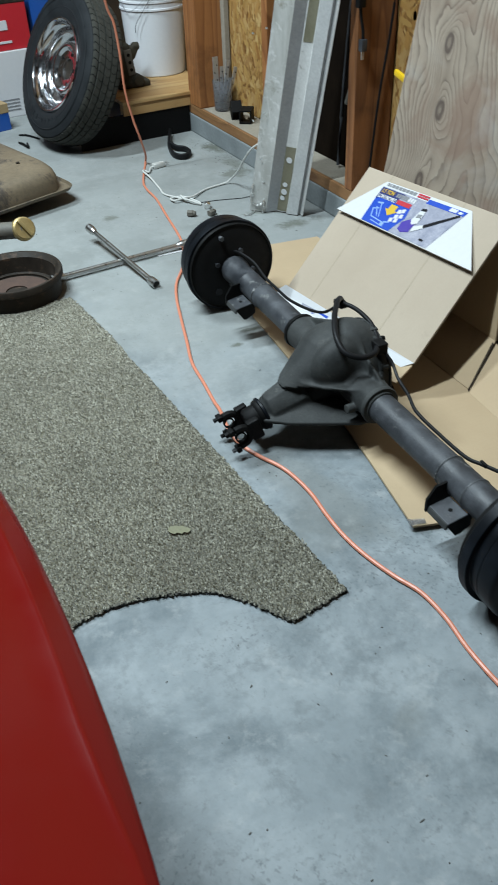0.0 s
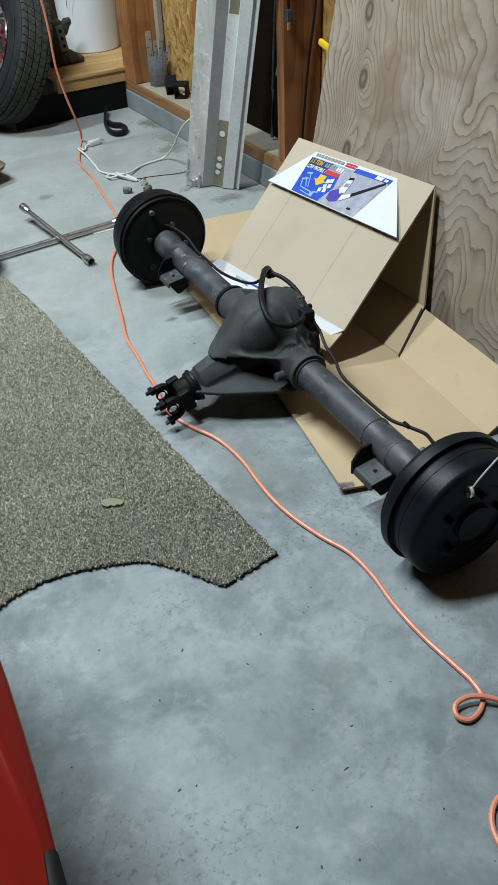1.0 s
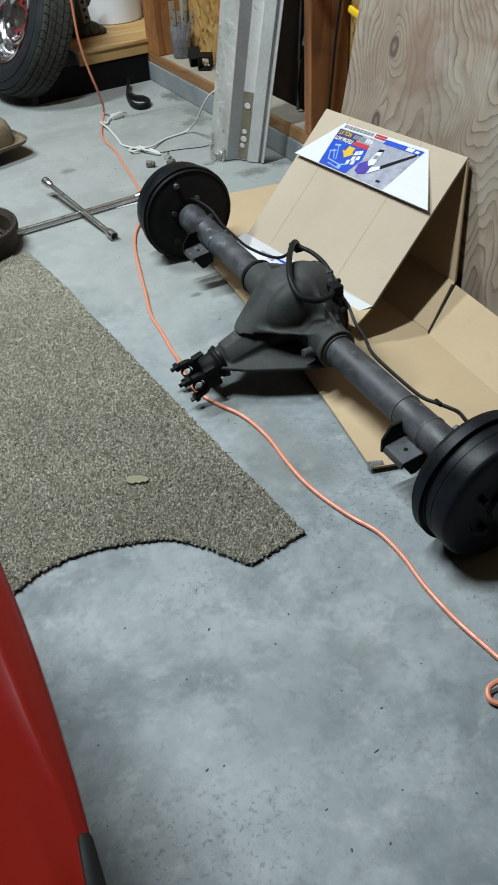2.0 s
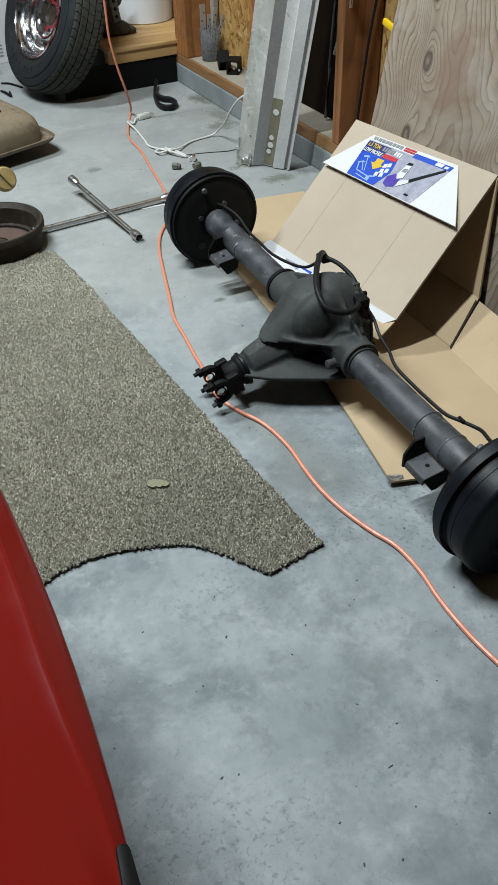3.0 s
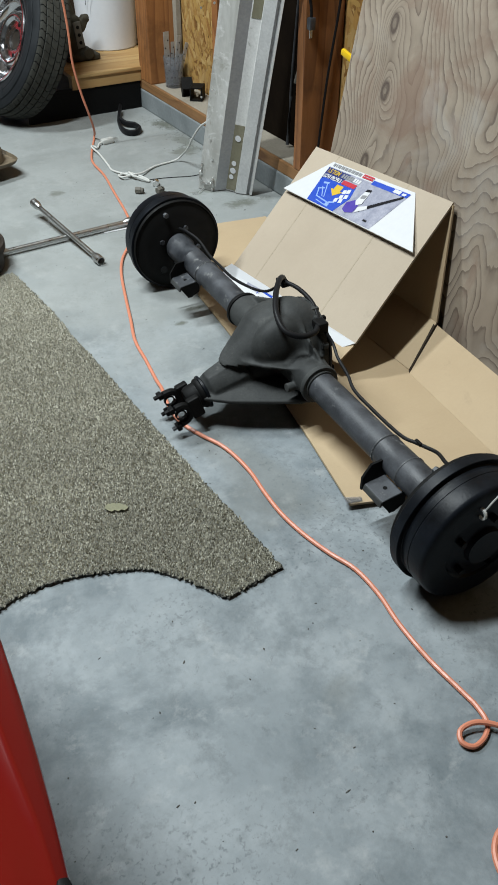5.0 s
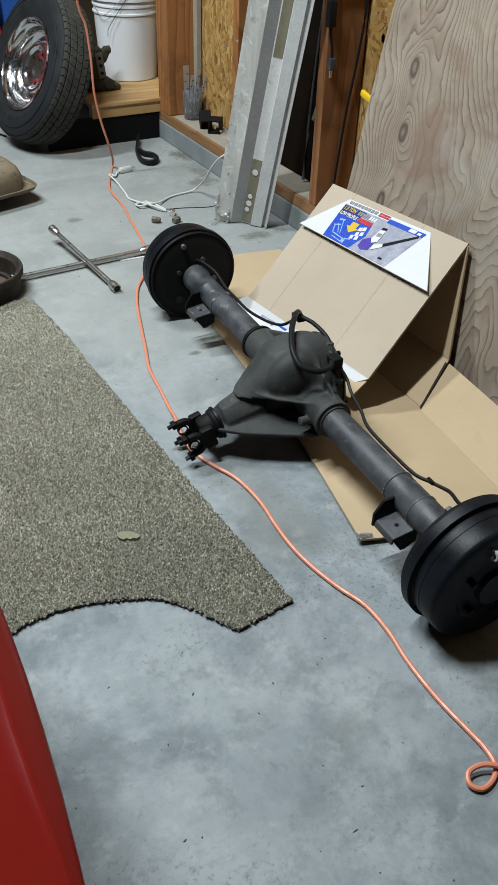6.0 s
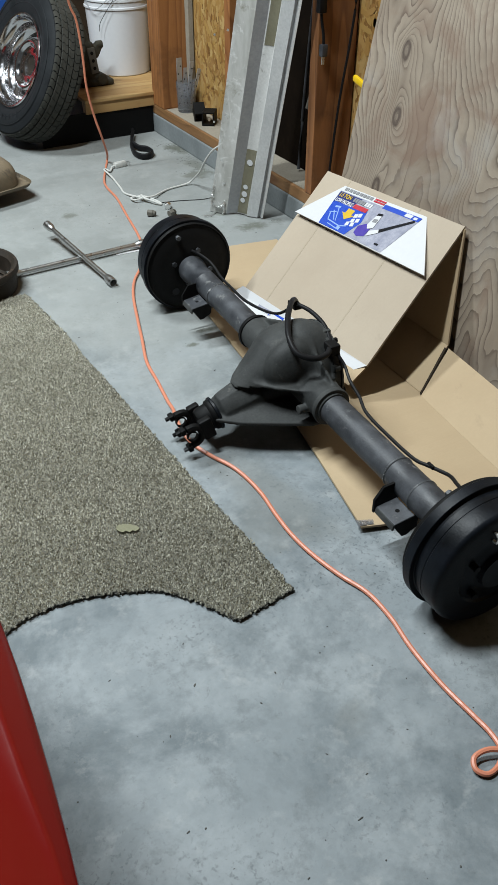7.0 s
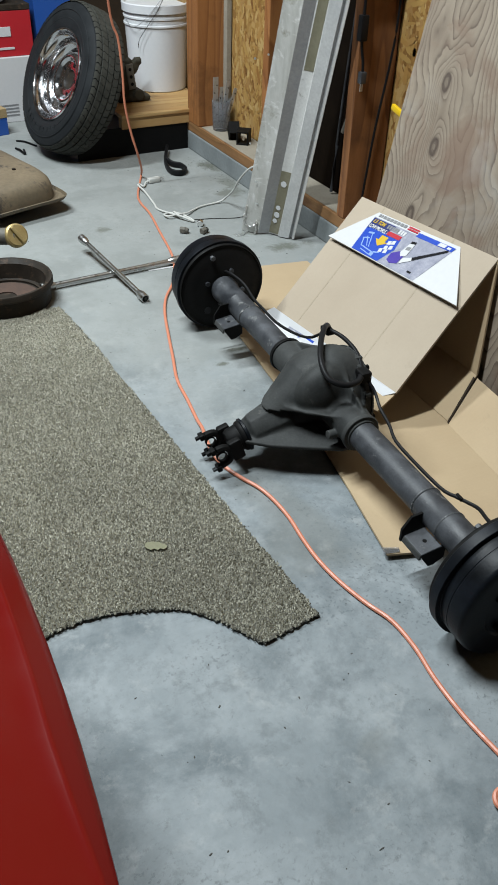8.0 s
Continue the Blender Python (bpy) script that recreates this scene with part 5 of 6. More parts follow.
T_TURN = Matrix.Rotation(radians(15), 4, "Z")
part("upper_shell", pillow(0, 0, 0.345, 0.395, 0.054, 0.138, 7.0), M_TANK, tank, "dusty tan upper shell", T_TURN, True)
part("lower_shell", pillow(0, 0, 0.300, 0.350, 0.048, 0.0, 4.5), M_TANK, tank, "", T_TURN, True)
n_ = 96
bm = bmesh.new()
loops = []
for grow, lift in ((0.80, 0.0), (1.0, 0.0), (1.012, 0.010), (1.006, 0.012), (0.994, -0.003), (0.80, -0.003)):
    loop = []
    for i in range(n_):
        a = 2 * math.pi * (i + 0.5) / n_
        c, s_ = math.cos(a), math.sin(a)
        x_, y_ = math.copysign(abs(c) ** 0.13, c) * 0.358, math.copysign(abs(s_) ** 0.13, s_) * 0.408
        jog = -0.010 * (1 / (1 + math.exp((x_ - 0.16) / 0.012))) * (1 if y_ < -0.39 else 0.5)
        loop.append(bm.verts.new((x_ * grow, y_ * grow, 0.052 + lift + jog)))
    loops.append(loop)
for p_, q_ in zip(loops, loops[1:] + loops[:1]):
    for i in range(n_):
        bm.faces.new((p_[i], p_[(i + 1) % n_], q_[(i + 1) % n_], q_[i]))
part("seam_flange", bm, M_TANK, tank, "bent seam flange with an upturned rim", T_TURN, True)
part("sender_bolt", cyl(0.008, 0.010, (0.20, -0.12, 0.138), "z", 8), M_STEEL, tank, "", T_TURN)
part("sender_bolt", cyl(0.007, 0.010, (0.23, -0.24, 0.137), "z", 8), M_RUST, tank, "", T_TURN)

neck = thing("filler_neck", pose(0.42, 2.50, 0.0), "dirty filler pipe with a brass cap resting on the floor", "filler pipe")
part("pipe", sweep([(-0.42, 0.10, 0.05), (-0.25, 0.07, 0.115), (-0.10, 0.025, 0.118), (0.045, -0.012, 0.112)], 0.026, 20, 6), M_PIPE, neck, "", None, True)
cap_m = Matrix.Translation((0.045, -0.012, 0.112)) @ Vector((0.22, -0.86, 0.46)).to_track_quat("Z", "Y").to_matrix().to_4x4()
cap = part("cap", lathe([(0.0, 0.022), (0.031, 0.022), (0.036, 0.018), (0.037, 0.004), (0.034, 0.0), (0.0, 0.0)], 36), M_BRASS, neck, "dull brass filler cap", cap_m, True)
part("grip", box(0.062, 0.013, 0.012, (0, 0, 0.026), 0.004), M_BRASS, cap, "", Matrix.Rotation(radians(115), 4, "Z"))
part("lower_hose", sweep([(-0.40, 0.16, 0.028), (-0.2, 0.09, 0.030), (-0.10, 0.03, 0.030), (-0.06, -0.005, 0.029), (-0.085, -0.032, 0.028)], 0.027, 18, 6), M_PIPE, neck, "grey dirty lower hose", None, True)

# ---------------------------------------------------------------- tyre with chrome wheel
TYRE_R, TYRE_W, TYRE_K = 0.2987, 0.162, 0.955
T_CONTACT = Vector((0.886, 3.552, 0.0))
facing = math.radians(189.3)
n_out = Vector((math.cos(facing), math.sin(facing), 0.0))
lean = math.radians(24.5)
axis = (n_out * math.cos(lean) + Vector((0, 0, 1)) * math.sin(lean)).normalized()
upw = (Vector((0, 0, 1)) * math.cos(lean) - n_out * math.sin(lean)).normalized()
side = upw.cross(axis).normalized()
tyre_m = Matrix((side, upw, axis)).transposed().to_4x4()
tyre_m.translation = T_CONTACT + upw * TYRE_R + Vector((0, 0, abs(axis.z) * TYRE_W * 0.36))
tyre_m = tyre_m @ Matrix.Scale(TYRE_K, 4)
tyre = thing("spare_wheel", tyre_m, "used truck tyre on a chrome slotted wheel", "wheel")
hw = 0.084
body = part("tyre", lathe([(0.178, 0.050), (0.184, 0.068), (0.212, 0.081), (0.250, hw), (0.280, 0.079), (0.296, 0.070), (0.301, 0.058), (0.302, 0.0), (0.301, -0.058), (0.296, -0.070), (0.280, -0.079), (0.250, -hw), (0.212, -0.081), (0.184, -0.068), (0.178, -0.050)], 96), M_RUBBER, tyre, "worn black rubber tyre", None, True)


def tread():
    verts, faces = [], []
    rows = ((-0.069, -0.0465), (-0.0415, -0.0170), (-0.0120, 0.0120), (0.0170, 0.0415), (0.0465, 0.069))
    count = 62
    for ri, (w0, w1) in enumerate(rows):
        for i in range(count):
            a0 = 2 * math.pi * (i + 0.37 * ri) / count
            a1 = a0 + 2 * math.pi / count * (0.915 if 0 < ri < 4 else 0.86)
            outer = 0.3125 - (0.0050 if ri in (0, 4) else 0.0012 if ri in (1, 3) else 0.0)
            k, cuts = len(verts), 4
            for c in range(cuts + 1):
                u = c / cuts
                w = w0 + (w1 - w0) * u
                wave = 0.011 * math.sin(math.pi * 2 * u + ri) + 0.010 * u
                edge_drop = 0.0055 * max(0.0, (abs(w) - 0.050) / 0.019) ** 2
                for r in (0.301, outer - edge_drop):
                    for a in (a0 + wave, (a0 + a1) / 2 + wave, a1 + wave):
                        verts.append((r * math.cos(a), r * math.sin(a), w))
            for c in range(cuts):
                b0, b1 = k + 6 * c, k + 6 * c + 6
                faces += [(b0 + 3, b0 + 4, b1 + 4, b1 + 3), (b0 + 4, b0 + 5, b1 + 5, b1 + 4), (b0, b0 + 3, b1 + 3, b1), (b0 + 5, b0 + 2, b1 + 2, b1 + 5)]
            e = k + 6 * cuts
            faces += [(k, k + 1, k + 4, k + 3), (k + 1, k + 2, k + 5, k + 4), (e + 3, e + 4, e + 1, e), (e + 4, e + 5, e + 2, e + 1)]
    me = bpy.data.meshes.new("tread")
    me.from_pydata(verts, [], faces)
    me.materials.append(M_TREAD)
    ob = new("tread", me)
    ob.parent = body
    return tagged(ob, "dusty tread blocks", kind="stuff")


tread()
part("side_ring", lathe([(0.262, 0.0836), (0.264, 0.0850), (0.267, 0.0836)], 96), M_RUBBER, body, "", None, True)
part("side_ring", lathe([(0.226, 0.0815), (0.229, 0.0835), (0.232, 0.0825)], 96), M_RUBBER, body, "", None, True)
for i in range(9):
    a = math.radians(232 + i * 8.0 + (5 if i > 3 else 0))
    bar = box(0.022, 0.0085 if i % 3 else 0.013, 0.0012, (0.233, 0, 0.0838), 0.0004)
    part("raised_bar", bar, M_RUBBER, body, "", Matrix.Rotation(a, 4, "Z"))
rim = part("rim", lathe([(0.176, 0.054), (0.186, 0.066), (0.193, 0.076), (0.190, 0.081), (0.184, 0.080), (0.180, 0.074), (0.177, 0.064), (0.172, 0.052), (0.163, 0.044), (0.161, 0.030), (0.156, 0.016), (0.150, 0.010), (0.144, 0.004), (0.136, -0.001), (0.128, 0.001), (0.122, 0.010), (0.112, 0.022), (0.103, 0.029), (0.094, 0.031), (0.086, 0.028), (0.079, 0.020), (0.070, 0.016), (0.058, 0.0145), (0.046, 0.0140), (0.0415, 0.0125), (0.040, -0.005), (0.0, -0.006)], 96), M_CHROME, tyre, "bright chrome wheel", None, True)
for i in range(6):
    a = 2 * math.pi * i / 6 + 0.62
    slot = lathe([(0.0, 0.0032), (0.0115, 0.0032), (0.0135, 0.0012), (0.0125, 0.0), (0.0, 0.0)], 24)
    part("slot", slot, M_DARKPART, rim, "dark oval slot", Matrix.Rotation(a, 4, "Z") @ Matrix.Translation((0.1165, 0, 0.0155)) @ Matrix.Rotation(radians(50), 4, "Y") @ Matrix.Diagonal((0.72, 1.25, 1, 1)), True)
for i in range(5):
    a = 2 * math.pi * i / 5
    part("lug_hole", cyl(0.0075, 0.004, (0.063 * math.cos(a), 0.063 * math.sin(a), 0.0148), "z", 14), M_DARKPART, rim, "", None, True)
part("hub_bore", cyl(0.0400, 0.003, (0, 0, 0.002), "z", 28), M_RUST, rim, "dark rusty hub opening")
part("valve", cyl(0.0045, 0.030, (0.150, 0.03, 0.028), "z", 10), M_HOSE, rim)

# ---------------------------------------------------------------- bucket
bucket = thing("plastic_bucket", pose(1.508, 3.845, 0.1725), "white plastic five-gallon bucket with a lid", "bucket")
part("body", lathe([(0.0, 0.004), (0.122, 0.004), (0.126, 0.0), (0.130, 0.004), (0.1425, 0.270), (0.1475, 0.272), (0.1475, 0.279), (0.143, 0.281), (0.1435, 0.300), (0.148, 0.302), (0.148, 0.309), (0.144, 0.311), (0.145, 0.340), (0.0, 0.340)], 64), M_BUCKET, bucket, "", None, True)
part("lid", lathe([(0.146, 0.325), (0.153, 0.326), (0.154, 0.358), (0.150, 0.362), (0.143, 0.361), (0.138, 0.352), (0.0, 0.352)], 64), M_BUCKET, bucket, "ribbed white lid", None, True)
part("wire_handle", sweep([(-0.149, -0.01, 0.300), (-0.145, -0.075, 0.272), (-0.105, -0.122, 0.305), (-0.035, -0.158, 0.390), (0.02, -0.168, 0.47)], 0.0016, 6, 6), M_GALV, bucket, "thin wire handle", None, True)
part("wire_loop", sweep([(-0.128, -0.095, 0.190), (-0.124, -0.102, 0.225), (-0.090, -0.128, 0.285), (-0.050, -0.148, 0.345), (-0.01, -0.158, 0.42)], 0.0013, 6, 6), M_DARKPART, bucket, "thin dark wire", None, True)

# ---------------------------------------------------------------- rusty bracket on the platform
mount = thing("iron_bracket", pose(1.285, 3.66, 0.1725), "rusty cast iron mounting bracket on the timber platform", "bracket")
bm = bmesh.new()
box(0.15, 0.10, 0.026, (0.015, 0, 0.013), 0.008, bm)
box(0.075, 0.075, 0.16, (-0.012, 0.0, 0.095), 0.014, bm, Matrix.Rotation(radians(-7), 4, "Y"))
box(0.060, 0.060, 0.090, (-0.030, 0.005, 0.200), 0.016, bm, Matrix.Rotation(radians(-16), 4, "Y"))
box(0.040, 0.050, 0.050, (0.030, 0.0, 0.135), 0.012, bm, Matrix.Rotation(radians(30), 4, "Y"))
cyl(0.024, 0.06, (0.034, -0.030, 0.030), "y", 18, bm)
cyl(0.016, 0.03, (0.048, -0.010, 0.160), "x", 16, bm)
ob = part("casting", bm, M_IRON, mount)
mod = ob.modifiers.new("melt", "REMESH")
mod.mode, mod.voxel_size, mod.use_smooth_shade = "VOXEL", 0.0045, True
part("side_plate", box(0.034, 0.006, 0.105, (0.004, -0.041, 0.105), 0.003, None, Matrix.Rotation(radians(-7), 4, "Y")), M_PIPE, mount, "pale worn steel plate")
for z in (0.075, 0.105, 0.135):
    part("plate_hole", cyl(0.007, 0.003, (0.004 - (z - 0.105) * 0.12, -0.0435, z), "y", 14), M_DARKPART, mount)

# ---------------------------------------------------------------- things on the wall plate
cup = thing("plastic_cup", pose(1.555, 3.262, 0.1195), "clear plastic cup holding galvanised straps", "cup")
part("wall", lathe([(0.0, 0.002), (0.031, 0.002), (0.034, 0.0), (0.036, 0.003), (0.041, 0.118), (0.0400, 0.121), (0.0395, 0.121), (0.0345, 0.006), (0.0, 0.006)], 32), M_CLEAR, cup, "", None, True)
for (x, y, rx, ry, ln, wd) in ((-0.022, 0.010, -3, 2, 0.20, 0.026), (0.006, 0.004, -4, 12, 0.185, 0.018), (0.012, -0.010, 3, 17, 0.165, 0.016), (-0.002, 0.014, -2, 5, 0.16, 0.016)):
    st = part("strap", box(wd, 0.0022, ln, (0, 0, ln / 2), 0.0005), M_GALV, cup, "punched galvanised strap", pose(x, y, 0.007, rx, ry, 8))
    for k in range(6):
        part("hole", cyl(0.0032, 0.0028, (wd * (0.22 if k % 2 else -0.22), 0, 0.025 + k * ln / 7), "y", 10), M_DARKPART, st)

hitch = thing("hitch_receiver", pose(1.560, 3.085, 0.1195, 0, 0, 12), "black square steel hitch tube lying on the wall plate", "hitch tube")
bm = bmesh.new()
for c, s in (((0, 0.022, 0.026), (0.07, 0.006, 0.052)), ((0, -0.022, 0.026), (0.07, 0.006, 0.052)), ((0, 0, 0.003), (0.07, 0.044, 0.006)), ((0, 0, 0.049), (0.07, 0.044, 0.006))):
    box(*s, c, 0.0015, bm)
part("square_tube", bm, M_DARKPART, hitch, "", pose(-0.01, -0.03, 0, 0, 0, 40))
bm = bmesh.new()
for c, s in (((0, 0.020, 0.024), (0.06, 0.005, 0.048)), ((0, -0.020, 0.024), (0.06, 0.005, 0.048)), ((0, 0, 0.003), (0.06, 0.040, 0.006)), ((0, 0, 0.045), (0.06, 0.040, 0.006))):
    box(*s, c, 0.0015, bm)
part("square_tube", bm, M_DARKPART, hitch, "", pose(-0.005, 0.045, 0.012, 0, -32, 60))
part("pin", cyl(0.006, 0.003, (-0.034, -0.058, 0.026), "y", 14), M_STEEL, hitch)

cable = thing("hanging_cable", pose(1.50, 2.17, 0.5), "black cable with plug connectors hanging on the stud", "cable")
Q_INV = cable.matrix_world.inverted()


def hang(name, bm, material, label=""):
    ob = part(name, bm, material, cable, label, None, True)
    ob.matrix_parent_inverse = Q_INV
    return ob


hang("lead", sweep([(1.470, 2.166, 1.05), (1.475, 2.166, 0.80), (1.476, 2.166, 0.66), (1.487, 2.166, 0.60), (1.490, 2.166, 0.545)], 0.0045, 8, 6), M_HOSE)
hang("connector", box(0.026, 0.022, 0.070, (1.475, 2.166, 0.695), 0.005), M_HOSE, "black rubber connector")
hang("connector", box(0.020, 0.020, 0.034, (1.489, 2.166, 0.560), 0.004), M_TUBE, "grey connector")
hang("prong", cyl(0.002, 0.022, (1.486, 2.166, 0.532), "z", 8), M_STEEL)
hang("prong", cyl(0.002, 0.022, (1.492, 2.166, 0.532), "z", 8), M_STEEL)
single("black_lead", sweep([(1.604, 2.172, 1.2), (1.602, 2.172, 0.75), (1.592, 2.172, 0.60), (1.565, 2.172, 0.42), (1.550, 2.172, 0.28), (1.540, 2.172, 0.15), (1.545, 2.165, 0.125)], 0.004, 8, 6), M_HOSE, "black lead hanging down beside the stud", "cable", smooth=True)
single("steel_rod", sweep([(1.585, 2.36, 0.75), (1.578, 2.385, 0.45), (1.570, 2.40, 0.128)], 0.006, 10, 4), M_TUBE, "dark steel rod leaning in the stud bay", "rod", smooth=True)
single("grey_hose", sweep([(1.578, 2.30, 0.85), (1.578, 2.305, 0.60), (1.585, 2.33, 0.45), (1.575, 2.36, 0.34)], 0.012, 10, 5), M_PIPE, "dusty grey hose hanging in the stud bay", "hose", smooth=True)
# Added sheet that paints the bay's shadow in front of the wall sheathing.
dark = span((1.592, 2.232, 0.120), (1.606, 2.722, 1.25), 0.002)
single("dark_board", dark, M_BAY_SHADE, "near-black sheet added in the stud bay to stand in for its shade", "board")
clip = box(0.012, 0.056, 0.017, (1.418, 1.880, 0.540), 0.005, None, Matrix.Rotation(radians(14), 4, "X"))
single("yellow_clip", clip, M_YELLOW, "bright yellow plastic clamp tip at the plywood edge", "clamp", smooth=True)

# ---------------------------------------------------------------- boxes in the far corner
red_box = thing("red_carton", pose(0.80, 4.22, 0.0, 0, 0, 2), "white and red printed tool carton standing on the floor", "carton")
part("white_body", span((-0.25, -0.09, 0.0), (0.195, 0.09, 0.285), 0.003), M_WHITECARD, red_box, "white printed carton")
for z in (0.03, 0.045, 0.06, 0.075):
    part("writing_bar", span((-0.02, -0.0915, z), (0.10, -0.0895, z + 0.006)), M_CARD_GREY, red_box)
part("writing_bar", span((-0.06, -0.0915, 0.20), (0.02, -0.0895, 0.24)), M_CARD_GREY, red_box)
upper = thing("red_tool_carton", pose(0.82, 4.235, 0.2855, 0, 0, 3), "glossy red printed carton stacked on a white one", "carton")
part("body", span((-0.26, -0.09, 0.0), (0.19, 0.09, 0.19), 0.003), M_REDCARTON, upper)
part("lid", span((-0.262, -0.092, 0.1905), (0.192, 0.092, 0.215), 0.003), M_RUST, upper, "dark red-brown lid")
part("writing_bar", span((-0.05, -0.0925, 0.085), (0.09, -0.0895, 0.125), 0.001), M_WHITECARD, upper)
part("writing_bar", span((-0.02, -0.0925, 0.03), (0.10, -0.0895, 0.040), 0.001), M_WHITECARD, upper)
single("folded_cloth", box(0.30, 0.16, 0.10, (0.76, 4.235, 0.5525), 0.03), M_CARD_GREY, "grey folded cloth on the stacked cartons", "cloth", smooth=True)
binn = thing("blue_bin", pose(1.12, 4.24, 0.0), "blue plastic storage bin in the corner", "bin")
part("body", lathe([(0.0, 0.0), (0.10, 0.0), (0.125, 0.60), (0.0, 0.60)], 4, "z"), M_BLUEBIN, binn, "", Matrix.Rotation(radians(45), 4, "Z"))
part("rim", lathe([(0.125, 0.585), (0.140, 0.585), (0.140, 0.61), (0.125, 0.61)], 4, "z", closed=True), M_BLUEBIN, binn, "", Matrix.Rotation(radians(45), 4, "Z"))
small = thing("small_carton", pose(0.735, 3.98, 0.0, 0, 0, 12), "small blue and tan carton on the floor", "carton")
part("body", span((-0.08, -0.05, 0.0), (0.055, 0.05, 0.075), 0.002), M_BLUEBIN, small, "blue printed carton")
part("lid", span((-0.082, -0.052, 0.0755), (0.057, 0.052, 0.115), 0.002), M_TAN, small, "tan card lid")
single("wire_scrap", sweep([(0.770, 3.715, 0.004), (0.777, 3.665, 0.010), (0.786, 3.618, 0.006), (0.797, 3.680, 0.005)], 0.0045, 6, 4), M_DARKPART, "dark bent scrap of metal on the floor", "scrap")
single("twig_debris", sweep([(0.80, 3.82, 0.004), (0.83, 3.79, 0.006), (0.862, 3.715, 0.004)], 0.004, 6, 4), M_DARKPART, "dark scrap of wire on the floor", "scrap")

# ---------------------------------------------------------------- red car
car = thing("red_car", pose(-0.8, 0.3, 0.0), "glossy red car seen along its wing", "car")
V_INV = car.matrix_world.inverted()


def car_body():
    """The wing and bonnet as a smooth sheet over the wheel, closed downwards."""
    bm = bmesh.new()
    rows = []
    ys = [-2.2 + 0.06 * i for i in range(60)]
    for y in ys:
        edge = 0.055 - 0.205 * max(0.0, 0.60 - y) ** 2 if y < 0.62 else 0.055 - 0.25 * (y - 0.62) ** 2 - 1.4 * max(0.0, y - 0.86) ** 2
        if y < -0.2:
            edge = 0.055 - 0.205 * 0.80**2 - 0.02 * (-0.2 - y)
        drop = (0.0 if y < 0.75 else 0.20 * (y - 0.75) ** 2) + 4.0 * max(0.0, y - 1.12) ** 2
        k = min(1.0, max(0.0, (y - 0.25) / 0.20))
        k = k * k * (3 - 2 * k)
        band, soft_ = 0.0045 + 0.0165 * k, 0.014 + 0.024 * k
        top = 0.4955 + 0.85 * band
        prof = [(-0.055, 0.20), (-0.030, 0.30), (-0.012, 0.40), (-0.003, 0.470), (0.0, 0.490), (-0.0004, 0.4930), (-0.0012, 0.4953)]
        prof += [(-0.0014 - band * u, 0.4955 + 0.85 * band * u) for u in (0.33, 0.66, 0.97)]
        x0 = -0.0014 - band
        prof += [(x0 - d, top + h) for d, h in ((0.0006, 0.0004), (0.0016, 0.0009), (0.0030, 0.0013), (0.0048, 0.0016), (0.0070, 0.0018))]
        x1, z1 = x0 - 0.0070, top + 0.0018
        prof += [(x1 - soft_ * u, z1 + soft_ * (0.22 * u + 0.10 * u * u)) for u in (0.25, 0.5, 0.75, 1.0)]
        x1, z1 = x1 - soft_, z1 + soft_ * 0.32
        prof += [(x1 - d, z1 + h) for d, h in ((0.003, 0.0010), (0.008, 0.0029), (0.018, 0.0070), (0.036, 0.0142), (0.060, 0.0230), (0.10, 0.0365), (0.16, 0.0540), (0.26, 0.0770), (0.42, 0.100), (0.70, 0.118))]
        rise_ = 0.40 * max(0.0, 0.40 - max(0.0, y)) ** 2
        half = [(edge + dx, z - drop * (z / 0.6) + (rise_ * min(1.0, -dx / 0.03) if z > 0.492 else 0.0)) for dx, z in prof]
        half += [(-1.64 - x, z) for x, z in reversed(half)]
        rows.append([bm.verts.new((x, y, z)) for x, z in half])
    for a, b in zip(rows, rows[1:]):
        for i in range(len(a) - 1):
            bm.faces.new((a[i], a[i + 1], b[i + 1], b[i]))
    for a, b in zip(rows, rows[1:]):
        bm.faces.new((a[-1], a[0], b[0], b[-1]))
    bm.faces.new(rows[0])
    bm.faces.new(rows[-1])
    return bm


ob = part("body", car_body(), M_CAR, car, "glossy red painted body", None, True)
ob.matrix_parent_inverse = V_INV
mark = box(0.023, 0.11, 0.014, (0, 0, 0), 0.0055)
for v in mark.verts:
    k = min(1.0, max(0.0, (0.055 - v.co.y) / 0.030))
    v.co.x *= 0.35 + 0.65 * k
ob = part("side_marker", mark, M_DARKPART, car, "black rubber trim", Matrix.Translation((0.0190, 0.221, 0.4990)) @ Matrix.Rotation(radians(-9), 4, "Z") @ Matrix.Rotation(radians(22), 4, "Y"), True)
ob.matrix_parent_inverse = V_INV
for x_, y in ((-0.30, 0.45), (-1.34, 0.45), (-0.30, -1.85), (-1.34, -1.85)):
    m_ = Matrix.Translation((x_, y, 0.23))
    ob = part("tyre", lathe([(0.13, 0.07), (0.215, 0.08), (0.23, 0.06), (0.23, -0.06), (0.215, -0.08), (0.13, -0.07)], 48, "x", closed=True), M_RUBBER, car, "", m_, True)
    ob.matrix_parent_inverse = V_INV

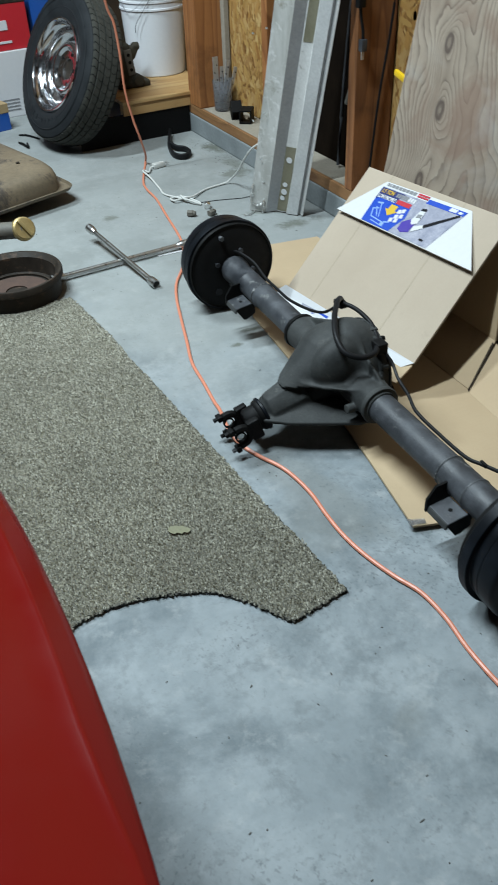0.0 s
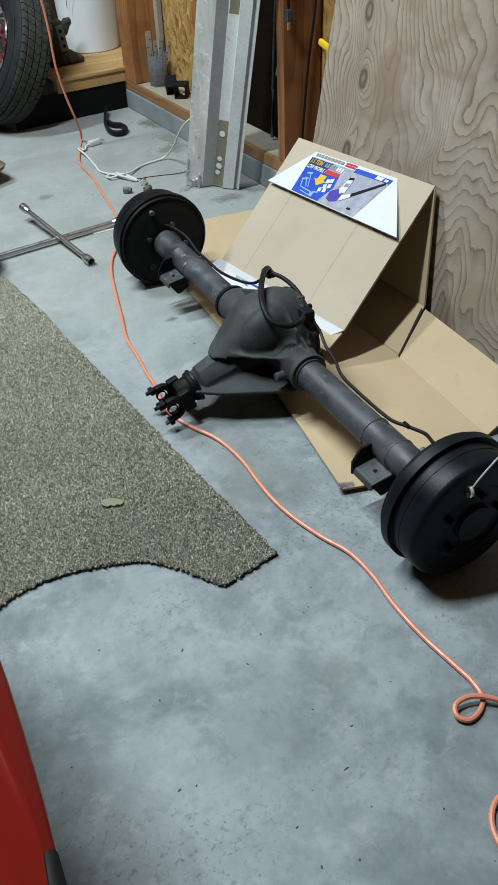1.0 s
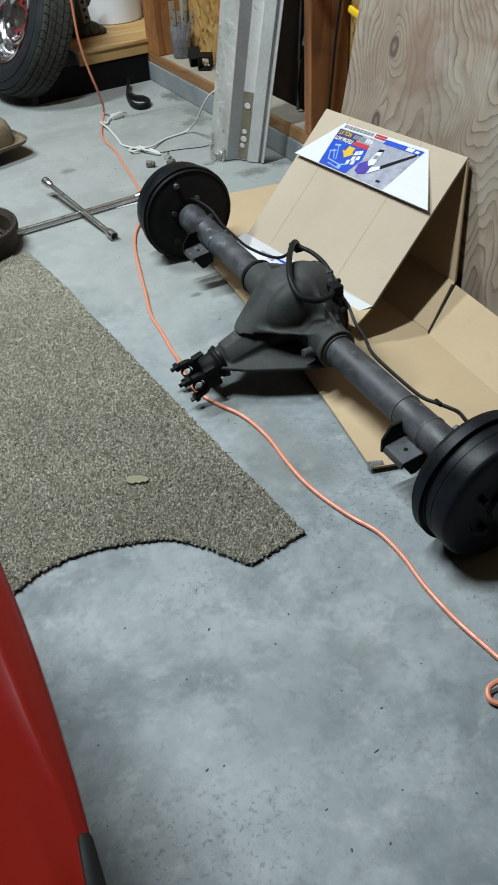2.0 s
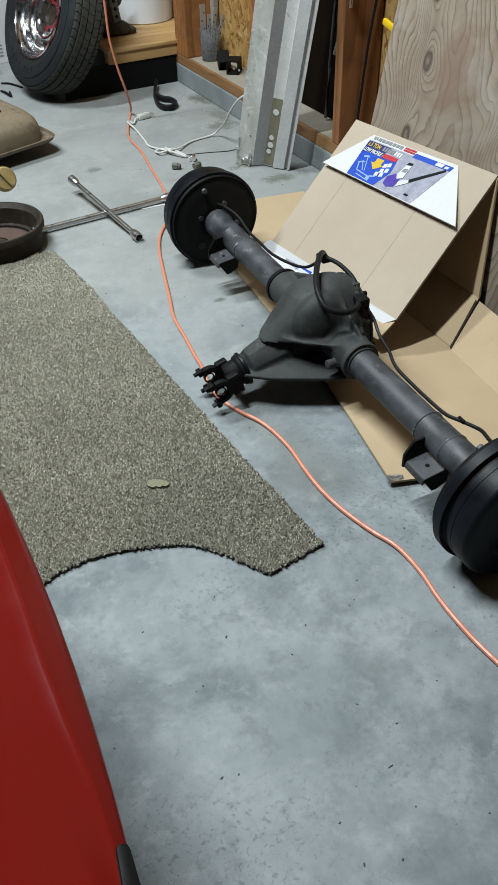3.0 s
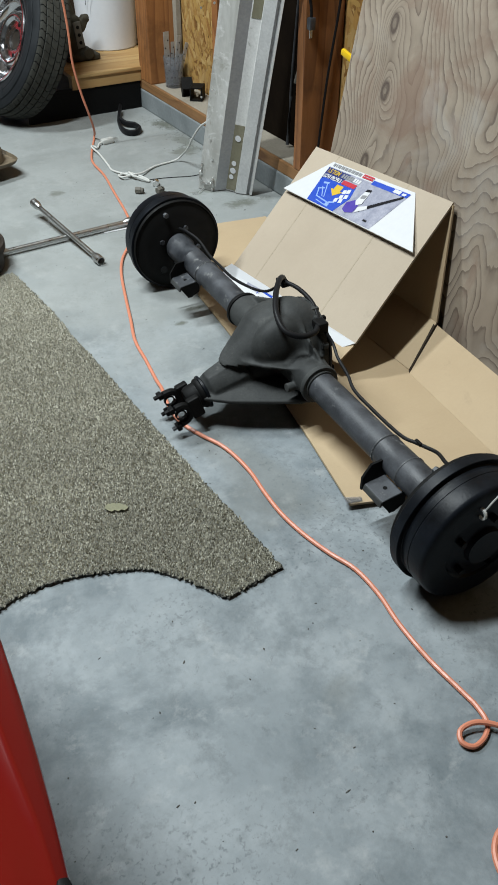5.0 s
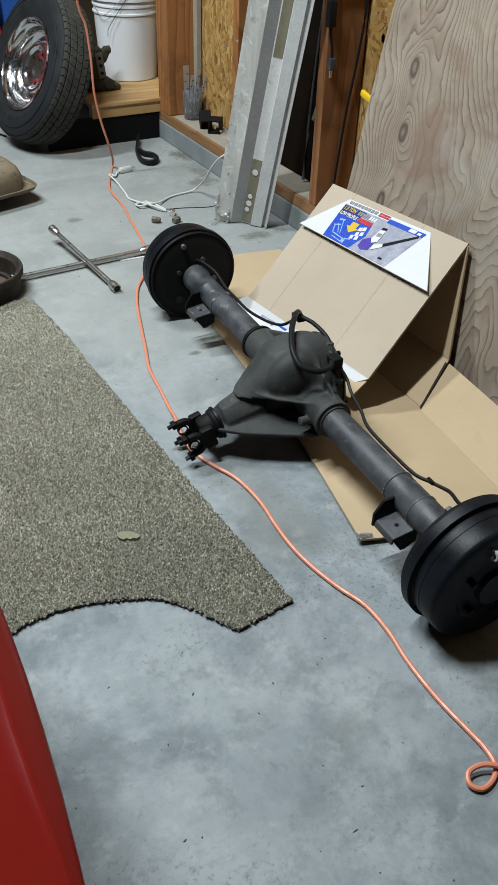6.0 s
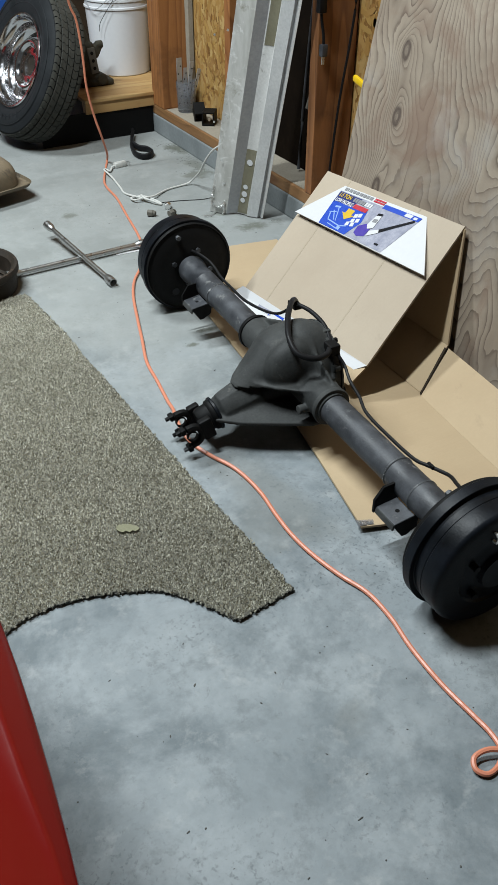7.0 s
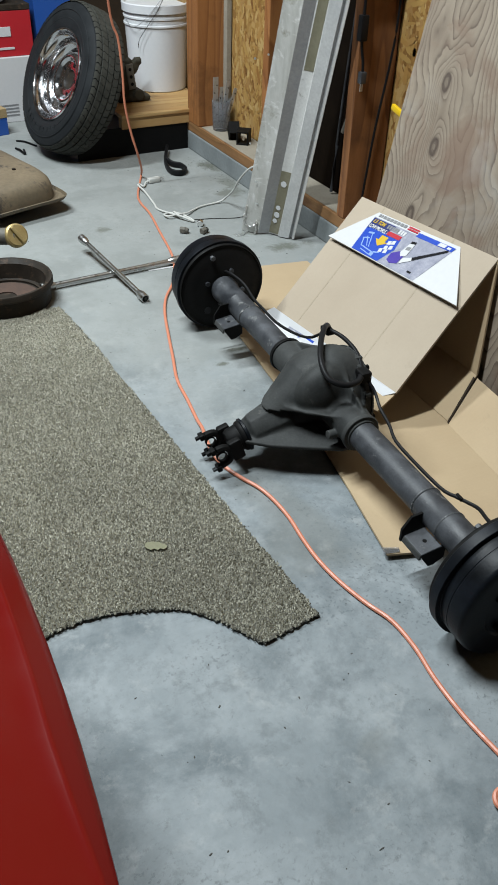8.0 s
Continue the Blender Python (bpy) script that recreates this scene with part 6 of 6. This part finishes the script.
# ---------------------------------------------------------------- grit on the floor
rng = random.Random(5)
verts, faces = [], []
for n_ in range(460):
    x, y = rng.uniform(0.02, 1.45), rng.uniform(0.15, 3.4)
    if n_ > 280:
        x, y = 1.474 - abs(rng.gauss(0, 0.05)), rng.choice((2.93, 3.05, 3.22)) + rng.gauss(0, 0.05)
    r, k = rng.uniform(0.0005, 0.0015) * (1.8 if rng.random() < 0.07 else 1), len(verts)
    a, st_ = rng.uniform(0, 3.1), rng.uniform(1, 2.6)
    for i in range(5):
        b = 2 * math.pi * i / 5
        u, v = r * st_ * math.cos(b), r * math.sin(b)
        verts.append((x + u * math.cos(a) - v * math.sin(a), y + u * math.sin(a) + v * math.cos(a), 0.0002))
    verts.append((x, y, 0.0003 + r * 0.7))
    faces += [(k + i, k + (i + 1) % 5, k + 5) for i in range(5)]
me = bpy.data.meshes.new("floor_grit")
me.from_pydata(verts, [], faces)
me.materials.append(M_CRUMB)
tagged(new("floor_grit", me), "scattered dark grit and crumbs on the concrete", "grit", kind="stuff")
for x, y, ln, wd, a in ((0.327, 0.734, 0.011, 0.005, 40), (0.429, 0.425, 0.016, 0.0035, 5), (0.723, 0.789, 0.006, 0.005, 0), (0.254, 0.670, 0.007, 0.004, 70), (0.071, 0.611, 0.003, 0.003, 0), (0.79, 1.55, 0.013, 0.003, 20), (0.213, 0.525, 0.010, 0.004, 15), (0.236, 0.518, 0.006, 0.004, 30), (0.476, 0.475, 0.008, 0.003, 0), (0.425, 0.362, 0.004, 0.004, 0), (0.506, 0.307, 0.005, 0.005, 0), (0.321, 0.333, 0.009, 0.005, 60), (0.323, 0.393, 0.008, 0.003, 10), (0.55, 0.696, 0.004, 0.004, 0)):
    bm = bmesh.new()
    bmesh.ops.create_icosphere(bm, subdivisions=1, radius=1.0, matrix=pose(x, y, 0.0008, 0, 0, a) @ Matrix.Diagonal((ln * 0.34, wd * 0.30, 0.0006, 1)))
    single("crumb", bm, M_CRUMB, "dark crumb of dirt lying on the concrete", "crumb", group="crumbs on the floor")
